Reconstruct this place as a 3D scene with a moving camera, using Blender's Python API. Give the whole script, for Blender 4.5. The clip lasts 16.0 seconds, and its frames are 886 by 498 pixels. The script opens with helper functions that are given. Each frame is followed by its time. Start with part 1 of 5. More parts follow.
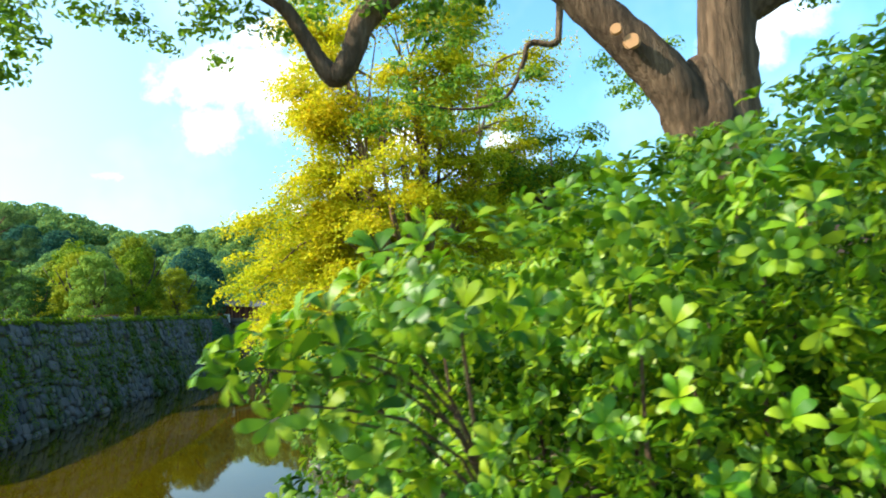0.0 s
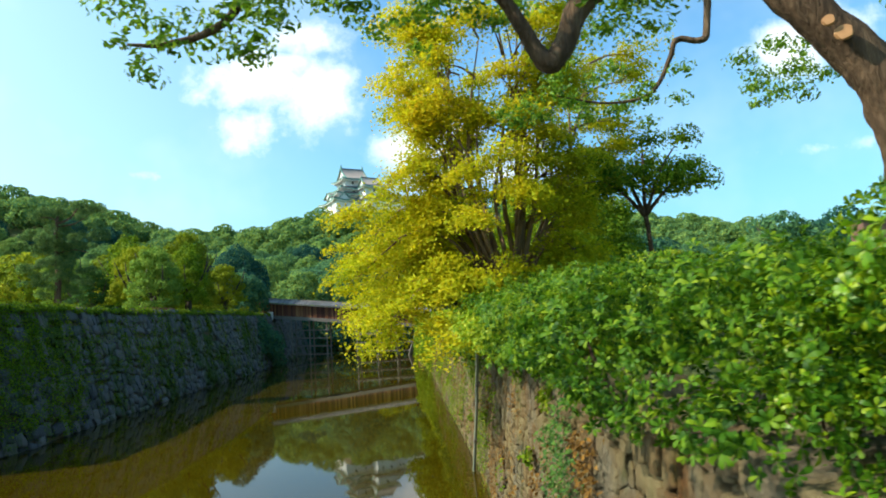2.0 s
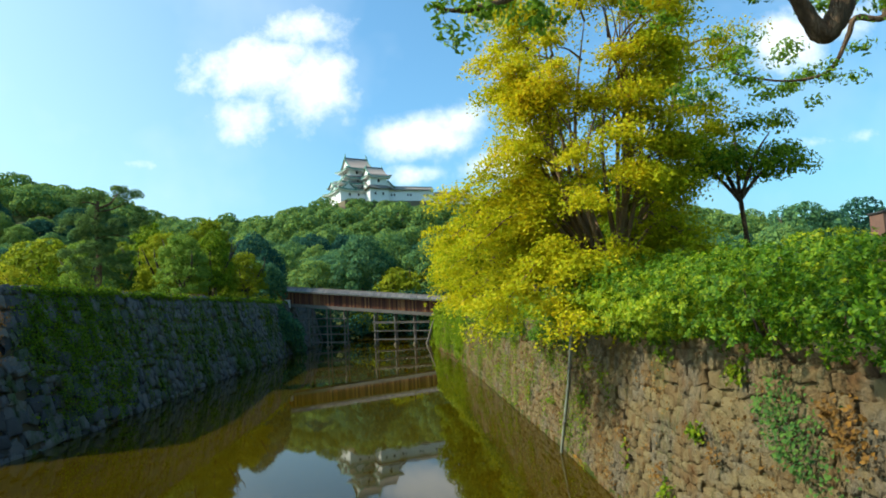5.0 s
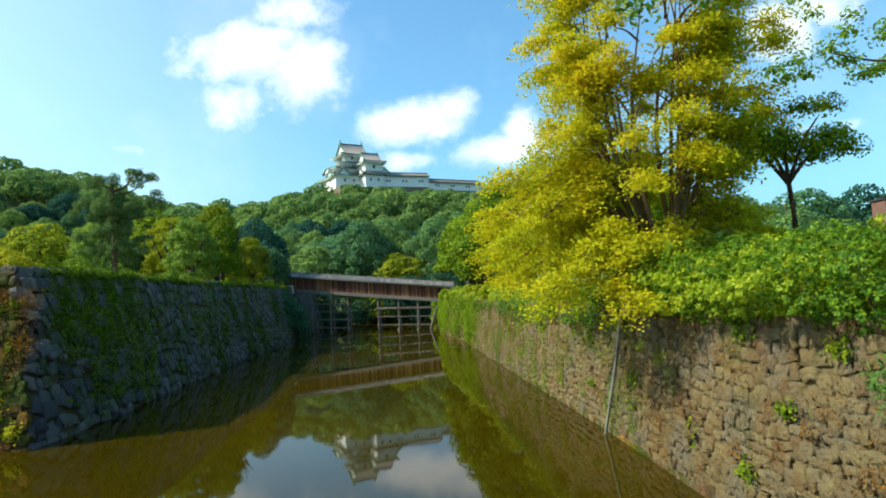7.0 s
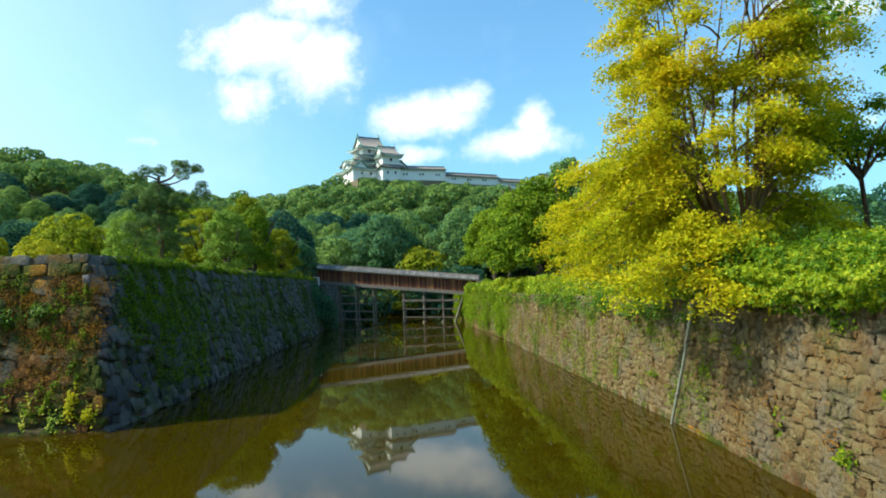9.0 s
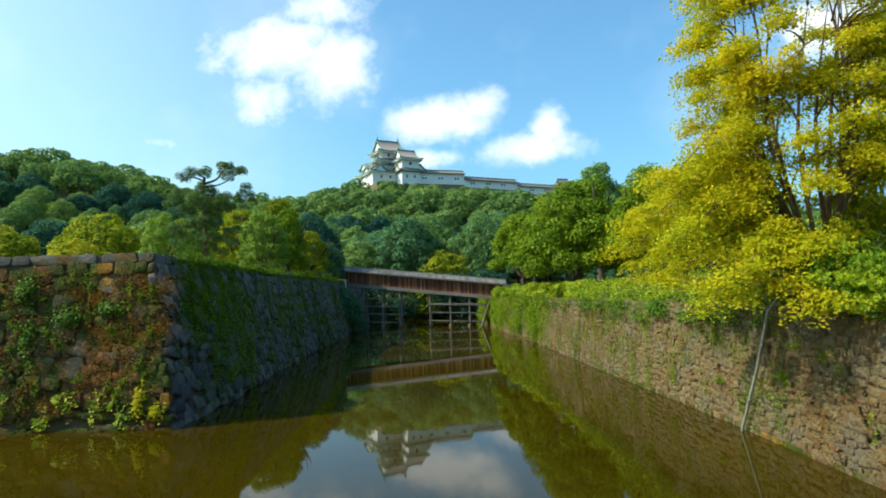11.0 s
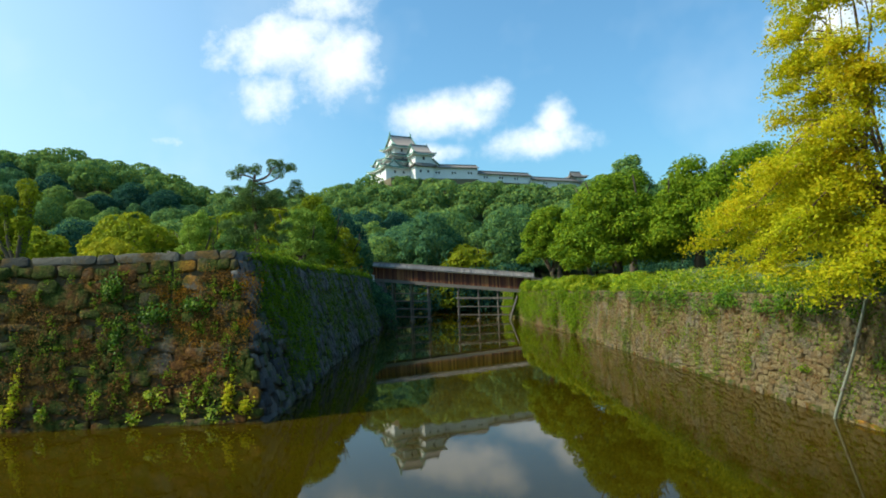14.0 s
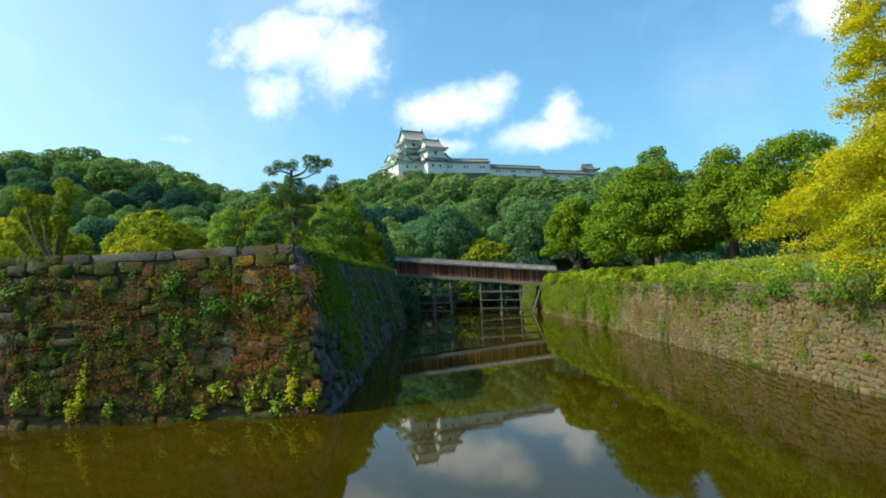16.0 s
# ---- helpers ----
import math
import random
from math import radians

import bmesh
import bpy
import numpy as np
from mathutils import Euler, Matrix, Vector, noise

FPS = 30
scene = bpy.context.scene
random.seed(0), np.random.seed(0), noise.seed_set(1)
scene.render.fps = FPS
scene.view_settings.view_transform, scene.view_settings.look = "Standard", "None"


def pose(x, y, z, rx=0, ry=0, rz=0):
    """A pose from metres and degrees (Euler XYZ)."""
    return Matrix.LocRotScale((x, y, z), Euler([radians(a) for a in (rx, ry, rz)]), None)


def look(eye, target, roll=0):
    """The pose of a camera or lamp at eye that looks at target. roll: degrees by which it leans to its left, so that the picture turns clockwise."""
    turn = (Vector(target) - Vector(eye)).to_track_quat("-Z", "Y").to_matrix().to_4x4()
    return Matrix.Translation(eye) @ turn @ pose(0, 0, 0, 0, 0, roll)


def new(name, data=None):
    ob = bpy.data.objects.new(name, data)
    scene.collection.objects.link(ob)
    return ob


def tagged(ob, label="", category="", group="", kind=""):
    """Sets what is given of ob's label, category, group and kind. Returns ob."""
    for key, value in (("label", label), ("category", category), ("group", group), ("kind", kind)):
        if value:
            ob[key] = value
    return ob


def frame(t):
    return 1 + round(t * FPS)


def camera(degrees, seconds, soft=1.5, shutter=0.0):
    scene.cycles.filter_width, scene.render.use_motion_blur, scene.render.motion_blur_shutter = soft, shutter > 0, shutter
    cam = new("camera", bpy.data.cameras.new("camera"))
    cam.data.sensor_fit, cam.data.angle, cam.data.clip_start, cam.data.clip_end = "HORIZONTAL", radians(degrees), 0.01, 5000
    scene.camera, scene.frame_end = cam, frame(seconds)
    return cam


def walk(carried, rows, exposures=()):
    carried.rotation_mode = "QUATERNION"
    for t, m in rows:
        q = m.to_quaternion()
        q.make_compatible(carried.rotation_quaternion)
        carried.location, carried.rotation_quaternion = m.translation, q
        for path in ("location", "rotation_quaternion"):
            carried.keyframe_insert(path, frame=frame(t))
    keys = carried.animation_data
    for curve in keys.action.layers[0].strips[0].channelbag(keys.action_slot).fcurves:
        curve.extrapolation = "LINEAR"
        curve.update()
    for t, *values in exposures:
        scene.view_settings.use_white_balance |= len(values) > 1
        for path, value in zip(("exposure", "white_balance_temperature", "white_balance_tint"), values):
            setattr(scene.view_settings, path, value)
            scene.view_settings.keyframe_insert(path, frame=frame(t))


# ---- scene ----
cam = camera(69.8, 16.0, soft=1.8, shutter=0.4)
PATH = [
    (0, (0.296, 0.484, 1.547), (0.298, 2.475, 1.733), -5.0),
    (0.5, (-0.044, 0.411, 1.451), (-0.085, 2.4, 1.655), -4.1),
    (1, (-0.536, 0.26, 1.408), (-0.607, 2.248, 1.62), -3.4),
    (1.5, (-1.038, 0.264, 1.39), (-1.117, 2.251, 1.602), -3.2),
    (2, (-1.598, 0.167, 1.371), (-1.684, 2.154, 1.581), -3.3),
    (2.5, (-2.156, 0.166, 1.346), (-2.236, 2.154, 1.551), -3.5),
    (3, (-2.668, 0.075, 1.31), (-2.754, 2.063, 1.508), -3.2),
    (3.5, (-3.158, 0.031, 1.288), (-3.241, 2.019, 1.488), -2.7),
    (4, (-3.691, -0.045, 1.272), (-3.778, 1.943, 1.472), -2.8),
    (6.5, (-5.852, 0.057, 1.28), (-5.902, 2.052, 1.42), -3.1),
    (7, (-6.368, -0.06, 1.227), (-6.418, 1.935, 1.365), -2.9),
    (7.5, (-6.83, -0.16, 1.232), (-6.894, 1.834, 1.371), -2.6),
    (8, (-7.308, -0.328, 1.231), (-7.388, 1.666, 1.363), -2.5),
    (8.5, (-7.825, -0.464, 1.24), (-7.908, 1.53, 1.363), -2.4),
    (9, (-8.319, -0.56, 1.216), (-8.405, 1.434, 1.336), -2.3),
    (11.5, (-10.662, -0.815, 1.239), (-10.804, 1.175, 1.378), -1.4),
    (12, (-11.112, -0.889, 1.263), (-11.266, 1.1, 1.406), -1.3),
    (12.5, (-11.639, -1.064, 1.268), (-11.796, 0.924, 1.414), -1.3),
    (13, (-12.101, -1.193, 1.273), (-12.259, 0.796, 1.408), -1.6),
    (13.5, (-12.581, -1.248, 1.271), (-12.736, 0.742, 1.397), -1.9),
    (14, (-13.08, -1.284, 1.286), (-13.23, 0.707, 1.404), -2.2),
    (14.5, (-13.548, -1.289, 1.261), (-13.709, 0.701, 1.37), -3.0),
    (15, (-14.097, -1.338, 1.293), (-14.27, 0.652, 1.402), -3.0),
    (15.5, (-14.595, -1.494, 1.297), (-14.773, 0.495, 1.401), -3.0),
    (16, (-15.043, -1.596, 1.288), (-15.219, 0.394, 1.39), -2.8),
]

# exposure of the clip's camera: the first seconds are a little brighter
walk(cam, [(t, look(eye, target, roll)) for t, eye, target, roll in PATH],
     exposures=[(0, 1.35), (0.5, 1.25), (1.5, 0.92), (2.5, 0.70), (4, 0.61), (6.5, 0.62), (7.5, 0.72), (9, 0.72), (11.5, 0.53), (13, 0.42), (14, 0.42), (16, 0.53)])

# ---- world, sun ----
SUN_FROM = Vector((-0.75, -0.14, 0.655)).normalized()
WATER = -3.6


def node(nt, kind, **values):
    n = nt.nodes.new(kind)
    for key, value in values.items():
        if key in n.inputs:
            n.inputs[key].default_value = value
    return n


def mathn(nt, op, a, b=None, clamp=False):
    n = nt.nodes.new("ShaderNodeMath")
    n.operation, n.use_clamp = op, clamp
    for i, v in enumerate((a, b)):
        if v is None:
            continue
        if isinstance(v, (int, float)):
            n.inputs[i].default_value = v
        else:
            nt.links.new(v, n.inputs[i])
    return n.outputs[0]


def build_world():
    w = bpy.data.worlds.new("sky")
    scene.world = w
    w.use_nodes = True
    nt = w.node_tree
    nt.nodes.clear()
    L = nt.links.new
    out, bg = nt.nodes.new("ShaderNodeOutputWorld"), nt.nodes.new("ShaderNodeBackground")
    bg.inputs["Strength"].default_value = 0.14
    sky = nt.nodes.new("ShaderNodeTexSky")
    sky.sky_type, sky.sun_disc = "NISHITA", False
    sky.sun_elevation = math.asin(SUN_FROM.z)
    sky.sun_rotation = math.atan2(SUN_FROM.x, SUN_FROM.y)
    sky.air_density, sky.dust_density, sky.ozone_density = 1.0, 3.0, 2.0
    co = nt.nodes.new("ShaderNodeTexCoord")
    sep = nt.nodes.new("ShaderNodeSeparateXYZ")
    L(co.outputs["Generated"], sep.inputs[0])
    y = mathn(nt, "MAXIMUM", sep.outputs[1], 0.02)
    u, v = mathn(nt, "DIVIDE", sep.outputs[0], y), mathn(nt, "DIVIDE", sep.outputs[2], y)
    plane = nt.nodes.new("ShaderNodeCombineXYZ")
    L(u, plane.inputs[0]), L(v, plane.inputs[1])
    big = node(nt, "ShaderNodeTexNoise", Scale=9.0, Detail=8.0, Roughness=0.62)
    L(plane.outputs[0], big.inputs["Vector"])
    fine = node(nt, "ShaderNodeTexNoise", Scale=26.0, Detail=6.0, Roughness=0.6)
    L(plane.outputs[0], fine.inputs["Vector"])
    rough = mathn(nt, "ADD", mathn(nt, "MULTIPLY", mathn(nt, "SUBTRACT", big.outputs[0], 0.5), 2.6),
                  mathn(nt, "MULTIPLY", mathn(nt, "SUBTRACT", fine.outputs[0], 0.5), 0.9))
    total = None
    # cumulus heaps: place on the tangent plane of the view, half width, half height, weight
    for cu, cv, ru, rv, weight in CLOUDS:
        a = mathn(nt, "DIVIDE", mathn(nt, "SUBTRACT", u, cu), ru)
        b = mathn(nt, "DIVIDE", mathn(nt, "SUBTRACT", v, cv), rv)
        d = mathn(nt, "ADD", mathn(nt, "MULTIPLY", a, a), mathn(nt, "MULTIPLY", b, b))
        g = mathn(nt, "MULTIPLY", mathn(nt, "EXPONENT", mathn(nt, "MULTIPLY", d, -1.0)), weight)
        total = g if total is None else mathn(nt, "MAXIMUM", total, g)
    shape = mathn(nt, "ADD", total, mathn(nt, "MULTIPLY", rough, mathn(nt, "MINIMUM", mathn(nt, "MULTIPLY", total, 1.6), 0.55)))
    mask = node(nt, "ShaderNodeMapRange")
    mask.interpolation_type = "SMOOTHSTEP"
    mask.inputs["From Min"].default_value, mask.inputs["From Max"].default_value = 0.28, 1.0
    L(shape, mask.inputs["Value"])
    # thin veil spread over the rest of the sky
    veil = node(nt, "ShaderNodeTexNoise", Scale=2.2, Detail=5.0, Roughness=0.6)
    L(co.outputs["Generated"], veil.inputs["Vector"])
    thin = mathn(nt, "MULTIPLY", mathn(nt, "SUBTRACT", veil.outputs[0], 0.5, True), 0.9)
    # haze that brightens towards the sun's side
    haze = mathn(nt, "MULTIPLY", mathn(nt, "SUBTRACT", mathn(nt, "MULTIPLY", sep.outputs[0], -1.0), 0.15, True), 0.5)
    cover = mathn(nt, "MAXIMUM", mask.outputs[0], mathn(nt, "ADD", thin, haze), True)
    tint = nt.nodes.new("ShaderNodeMix")
    tint.data_type, tint.blend_type = "RGBA", "MULTIPLY"
    tint.inputs["Factor"].default_value = 1.0
    tint.inputs["B"].default_value = SKY_TINT
    L(sky.outputs[0], tint.inputs["A"])
    mix = nt.nodes.new("ShaderNodeMix")
    mix.data_type = "RGBA"
    mix.inputs["B"].default_value = CLOUD_WHITE
    L(cover, mix.inputs["Factor"]), L(tint.outputs["Result"], mix.inputs["A"])
    L(mix.outputs["Result"], bg.inputs[0]), L(bg.outputs[0], out.inputs[0])


CLOUDS = [(-0.33, 0.41, 0.13, 0.07, 1.0), (-0.24, 0.37, 0.08, 0.09, 0.95), (-0.36, 0.32, 0.07, 0.06, 0.85), (-0.27, 0.47, 0.12, 0.05, 0.8),
          (-0.06, 0.272, 0.10, 0.045, 1.0), (-0.01, 0.295, 0.06, 0.04, 0.9), (0.08, 0.222, 0.10, 0.035, 0.95), (0.105, 0.255, 0.035, 0.045, 0.9),
          (-0.53, 0.257, 0.06, 0.022, 0.62), (0.53, 0.39, 0.09, 0.06, 1.0), (0.60, 0.42, 0.10, 0.05, 0.9), (0.55, 0.23, 0.16, 0.02, 0.45),
          (-0.08, 0.212, 0.06, 0.025, 0.8), (0.30, 0.55, 0.3, 0.03, 0.42)]
SKY_TINT = (0.70, 1.18, 1.27, 1)
CLOUD_WHITE = (5.6, 6.2, 6.5, 1)
build_world()

sun = new("sun", bpy.data.lights.new("sun", "SUN"))
sun.data.energy, sun.data.angle, sun.data.color = 4.2, radians(0.6), (1.0, 0.92, 0.74)
sun.matrix_world = look(SUN_FROM * 100, (0, 0, 0))


# ---- materials ----
def material(name, stops, scale=3.0, rough=0.8, detail=6.0, bump=0.0, bump_scale=None, per="", through_light=0.0, metallic=0.0, stretch=(1, 1, 1), spread=0.5, specular=0.5, relief=0.05):
    """A surface whose colour runs along stops by noise at two scales and, with per, by piece or by object."""
    m = bpy.data.materials.new(name)
    m.use_nodes = True
    nt = m.node_tree
    L = nt.links.new
    b = nt.nodes["Principled BSDF"]
    b.inputs["Roughness"].default_value, b.inputs["Metallic"].default_value = rough, metallic
    b.inputs["Specular IOR Level"].default_value = specular
    geo = nt.nodes.new("ShaderNodeNewGeometry")
    mp = nt.nodes.new("ShaderNodeMapping")
    mp.inputs["Scale"].default_value = stretch
    L(geo.outputs["Position"], mp.inputs["Vector"])
    n1 = node(nt, "ShaderNodeTexNoise", Scale=scale, Detail=detail, Roughness=0.6)
    n2 = node(nt, "ShaderNodeTexNoise", Scale=scale * 0.13, Detail=3.0)
    L(mp.outputs[0], n1.inputs["Vector"]), L(mp.outputs[0], n2.inputs["Vector"])
    f = mathn(nt, "ADD", mathn(nt, "MULTIPLY", n1.outputs[0], 0.6), mathn(nt, "MULTIPLY", n2.outputs[0], 0.5))
    f = mathn(nt, "SUBTRACT", f, 0.05)
    if per:
        if per == "object":
            r = nt.nodes.new("ShaderNodeObjectInfo").outputs["Random"]
        else:
            r = geo.outputs["Random Per Island"]
        f = mathn(nt, "ADD", mathn(nt, "MULTIPLY", f, 1 - spread), mathn(nt, "MULTIPLY", r, spread))
    if per == "both":
        r2 = nt.nodes.new("ShaderNodeObjectInfo").outputs["Random"]
        f = mathn(nt, "ADD", mathn(nt, "MULTIPLY", f, 0.55), mathn(nt, "MULTIPLY", r2, 0.45))
    contrast = node(nt, "ShaderNodeMapRange")
    contrast.inputs["From Min"].default_value, contrast.inputs["From Max"].default_value = 0.25, 0.75
    L(f, contrast.inputs["Value"])
    ramp = nt.nodes.new("ShaderNodeValToRGB")
    while len(ramp.color_ramp.elements) < len(stops):
        ramp.color_ramp.elements.new(0.5)
    for i, c in enumerate(stops):
        ramp.color_ramp.elements[i].position = i / (len(stops) - 1)
        ramp.color_ramp.elements[i].color = (*c, 1)
    L(contrast.outputs[0], ramp.inputs[0])
    L(ramp.outputs[0], b.inputs["Base Color"])
    if bump:
        n3 = node(nt, "ShaderNodeTexNoise", Scale=bump_scale or scale * 2, Detail=8.0, Roughness=0.65)
        L(mp.outputs[0], n3.inputs["Vector"])
        bp = node(nt, "ShaderNodeBump", Strength=bump, Distance=relief)
        L(n3.outputs[0], bp.inputs["Height"]), L(bp.outputs[0], b.inputs["Normal"])
    if through_light:
        tr = nt.nodes.new("ShaderNodeBsdfTranslucent")
        L(ramp.outputs[0], tr.inputs[0])
        mx = nt.nodes.new("ShaderNodeMixShader")
        mx.inputs[0].default_value = through_light
        L(b.outputs[0], mx.inputs[1]), L(tr.outputs[0], mx.inputs[2])
        L(mx.outputs[0], nt.nodes["Material Output"].inputs[0])
    return m


def overlay(m, dark, light, scale, low, high, stretch=(1, 1, 1), shift=0.0):
    """Blotches of growth or lichen over a material, with a ragged outline of their own."""
    nt = m.node_tree
    L = nt.links.new
    b = nt.nodes["Principled BSDF"]
    under = b.inputs["Base Color"].links[0].from_socket
    geo, mp = nt.nodes.new("ShaderNodeNewGeometry"), nt.nodes.new("ShaderNodeMapping")
    mp.inputs["Scale"].default_value, mp.inputs["Location"].default_value = stretch, (shift, shift * 0.7, shift * 1.3)
    L(geo.outputs["Position"], mp.inputs["Vector"])
    n = node(nt, "ShaderNodeTexNoise", Scale=scale, Detail=8.0, Roughness=0.66)
    fine = node(nt, "ShaderNodeTexNoise", Scale=9.0, Detail=5.0, Roughness=0.7)
    L(mp.outputs[0], n.inputs["Vector"]), L(geo.outputs["Position"], fine.inputs["Vector"])
    mask = node(nt, "ShaderNodeMapRange")
    mask.inputs["From Min"].default_value, mask.inputs["From Max"].default_value = low, high
    L(n.outputs[0], mask.inputs["Value"])
    tone = nt.nodes.new("ShaderNodeValToRGB")
    tone.color_ramp.elements[0].position, tone.color_ramp.elements[1].position = 0.36, 0.64
    tone.color_ramp.elements[0].color, tone.color_ramp.elements[1].color = (*dark, 1), (*light, 1)
    L(fine.outputs[0], tone.inputs[0])
    mix = nt.nodes.new("ShaderNodeMix")
    mix.data_type = "RGBA"
    L(mask.outputs[0], mix.inputs["Factor"]), L(under, mix.inputs["A"]), L(tone.outputs[0], mix.inputs["B"])
    L(mix.outputs["Result"], b.inputs["Base Color"])
    return m


M = {}
M["earth"] = material("grass_and_earth", [(0.030, 0.035, 0.012), (0.06, 0.08, 0.015), (0.10, 0.12, 0.025)], 1.4, 0.95, bump=0.6)
M["gravel"] = material("causeway_gravel", [(0.16, 0.14, 0.11), (0.26, 0.23, 0.18)], 8, 0.95, bump=0.5)
M["core"] = material("wall_earth", [(0.035, 0.025, 0.010), (0.075, 0.053, 0.021), (0.12, 0.085, 0.034)], 2.5, 0.95, bump=0.8)
M["stone_warm"] = material("sunlit_wall_stone", [(0.042, 0.030, 0.013), (0.095, 0.068, 0.029), (0.155, 0.114, 0.050), (0.21, 0.162, 0.078), (0.155, 0.102, 0.045)], 4.5, 0.95, bump=1.0, bump_scale=11, per="both", spread=0.3, specular=0.15, relief=0.14)
STONE = [(0.026, 0.026, 0.024), (0.055, 0.053, 0.046), (0.10, 0.09, 0.072), (0.14, 0.115, 0.08), (0.07, 0.07, 0.058)]
M["stone_dark"] = material("shaded_wall_stone", [(0.036, 0.038, 0.040), (0.074, 0.074, 0.074), (0.125, 0.12, 0.114), (0.17, 0.15, 0.12)], 2.6, 0.95, bump=1.0, bump_scale=8, per="both", spread=0.35, specular=0.2, relief=0.10)
overlay(M["stone_dark"], (0.020, 0.042, 0.005), (0.055, 0.09, 0.008), 0.33, 0.50, 0.60, (1, 1, 0.45), 3.0)
overlay(M["stone_dark"], (0.06, 0.045, 0.012), (0.12, 0.075, 0.02), 0.5, 0.64, 0.72, (1, 1, 0.7), 11.0)
M["stone_front"] = material("lichened_wall_stone", STONE, 2.6, 0.95, bump=1.0, bump_scale=8, per="both", spread=0.35, specular=0.15, relief=0.10)
overlay(M["stone_front"], (0.055, 0.024, 0.008), (0.15, 0.066, 0.014), 0.55, 0.38, 0.52, (1, 1, 0.8), 5.0)
overlay(M["stone_front"], (0.16, 0.075, 0.012), (0.34, 0.165, 0.018), 0.42, 0.55, 0.62, (1, 1, 0.8), 23.0)
overlay(M["stone_front"], (0.018, 0.030, 0.005), (0.065, 0.082, 0.010), 0.9, 0.42, 0.55, (1, 1, 0.8), 41.0)
M["stone_grey"] = material("grey_top_stone", [(0.035, 0.036, 0.031), (0.075, 0.073, 0.060), (0.13, 0.118, 0.092)], 3.0, 0.95, bump=0.9, bump_scale=9, per="both", specular=0.2, relief=0.08)
overlay(M["stone_grey"], (0.05, 0.04, 0.012), (0.16, 0.09, 0.025), 0.9, 0.50, 0.60, (1, 1, 1), 9.0)
overlay(M["stone_warm"], (0.10, 0.085, 0.055), (0.21, 0.17, 0.11), 0.8, 0.48, 0.60, (1, 1, 1), 7.0)
overlay(M["stone_warm"], (0.075, 0.035, 0.013), (0.15, 0.07, 0.022), 0.6, 0.57, 0.67, (1, 1, 0.6), 19.0)
overlay(M["stone_warm"], (0.035, 0.045, 0.010), (0.08, 0.09, 0.018), 0.5, 0.56, 0.66, (1, 1, 0.6), 31.0)
M["stone_cap"] = material("coping_stone", [(0.06, 0.055, 0.038), (0.14, 0.12, 0.08), (0.21, 0.17, 0.11)], 3, 0.95, bump=0.8, per="both", specular=0.2)
M["bark"] = material("camphor_bark", [(0.022, 0.014, 0.008), (0.12, 0.075, 0.044), (0.33, 0.21, 0.125)], 13, 0.95, bump=1.0, bump_scale=12, stretch=(1, 1, 0.14), specular=0.2, relief=0.2)
M["bark_light"] = material("maple_bark", [(0.07, 0.038, 0.018), (0.17, 0.10, 0.05), (0.28, 0.18, 0.10)], 7, 0.9, bump=0.7, stretch=(1, 1, 0.3))
M["bark_far"] = material("tree_bark", [(0.04, 0.03, 0.02), (0.10, 0.075, 0.05)], 4, 0.95, bump=0.5, stretch=(1, 1, 0.3))
M["cut"] = material("cut_branch_wood", [(0.34, 0.15, 0.06), (0.50, 0.26, 0.11)], 12, 0.8)
M["leaf_bush"] = material("pittosporum_leaf", [(0.030, 0.090, 0.003), (0.075, 0.185, 0.004), (0.14, 0.27, 0.005), (0.25, 0.34, 0.008)], 2.2, 0.42, per="island", through_light=0.38, spread=0.6, specular=0.3)
M["leaf_bush_single"] = material("pittosporum_leaf_young", [(0.05, 0.16, 0.004), (0.11, 0.28, 0.005), (0.17, 0.32, 0.006), (0.27, 0.36, 0.010)], 30, 0.38, per="object", through_light=0.38, spread=0.6, specular=0.35)
M["leaf_hedge"] = material("hedge_leaf", [(0.014, 0.050, 0.003), (0.040, 0.115, 0.004), (0.088, 0.185, 0.006), (0.21, 0.29, 0.010)], 0.9, 0.5, per="island", through_light=0.36, spread=0.45, specular=0.14)
M["leaf_spray"] = material("yellow_green_leaf", [(0.08, 0.17, 0.005), (0.17, 0.28, 0.007), (0.30, 0.38, 0.010), (0.46, 0.45, 0.014)], 0.9, 0.5, per="island", through_light=0.42, spread=0.45, specular=0.2)
M["leaf_maple"] = material("yellow_maple_leaf", [(0.17, 0.25, 0.006), (0.38, 0.415, 0.008), (0.59, 0.51, 0.010), (0.73, 0.47, 0.012)], 0.9, 0.7, per="island", through_light=0.5, spread=0.25, specular=0.15)
M["leaf_camphor"] = material("camphor_leaf", [(0.06, 0.14, 0.010), (0.14, 0.27, 0.014), (0.26, 0.39, 0.022)], 1.6, 0.5, per="island", through_light=0.42, specular=0.25)
M["leaf_green"] = material("bright_green_leaf", [(0.05, 0.115, 0.006), (0.14, 0.235, 0.008), (0.29, 0.36, 0.012)], 0.8, 0.7, per="island", through_light=0.4, spread=0.4, specular=0.15)
# distance haze is put into these greens as extra blue
M["leaf_hill"] = material("hazy_evergreen_oak_leaf", [(0.016, 0.070, 0.062), (0.040, 0.126, 0.078), (0.080, 0.185, 0.082), (0.135, 0.255, 0.080), (0.24, 0.335, 0.066)], 0.35, 0.85, per="both", through_light=0.4, spread=0.45, specular=0.1)
M["leaf_olive"] = material("olive_green_leaf", [(0.12, 0.17, 0.010), (0.25, 0.29, 0.012), (0.42, 0.39, 0.018)], 0.6, 0.8, per="both", through_light=0.4, spread=0.4, specular=0.12)
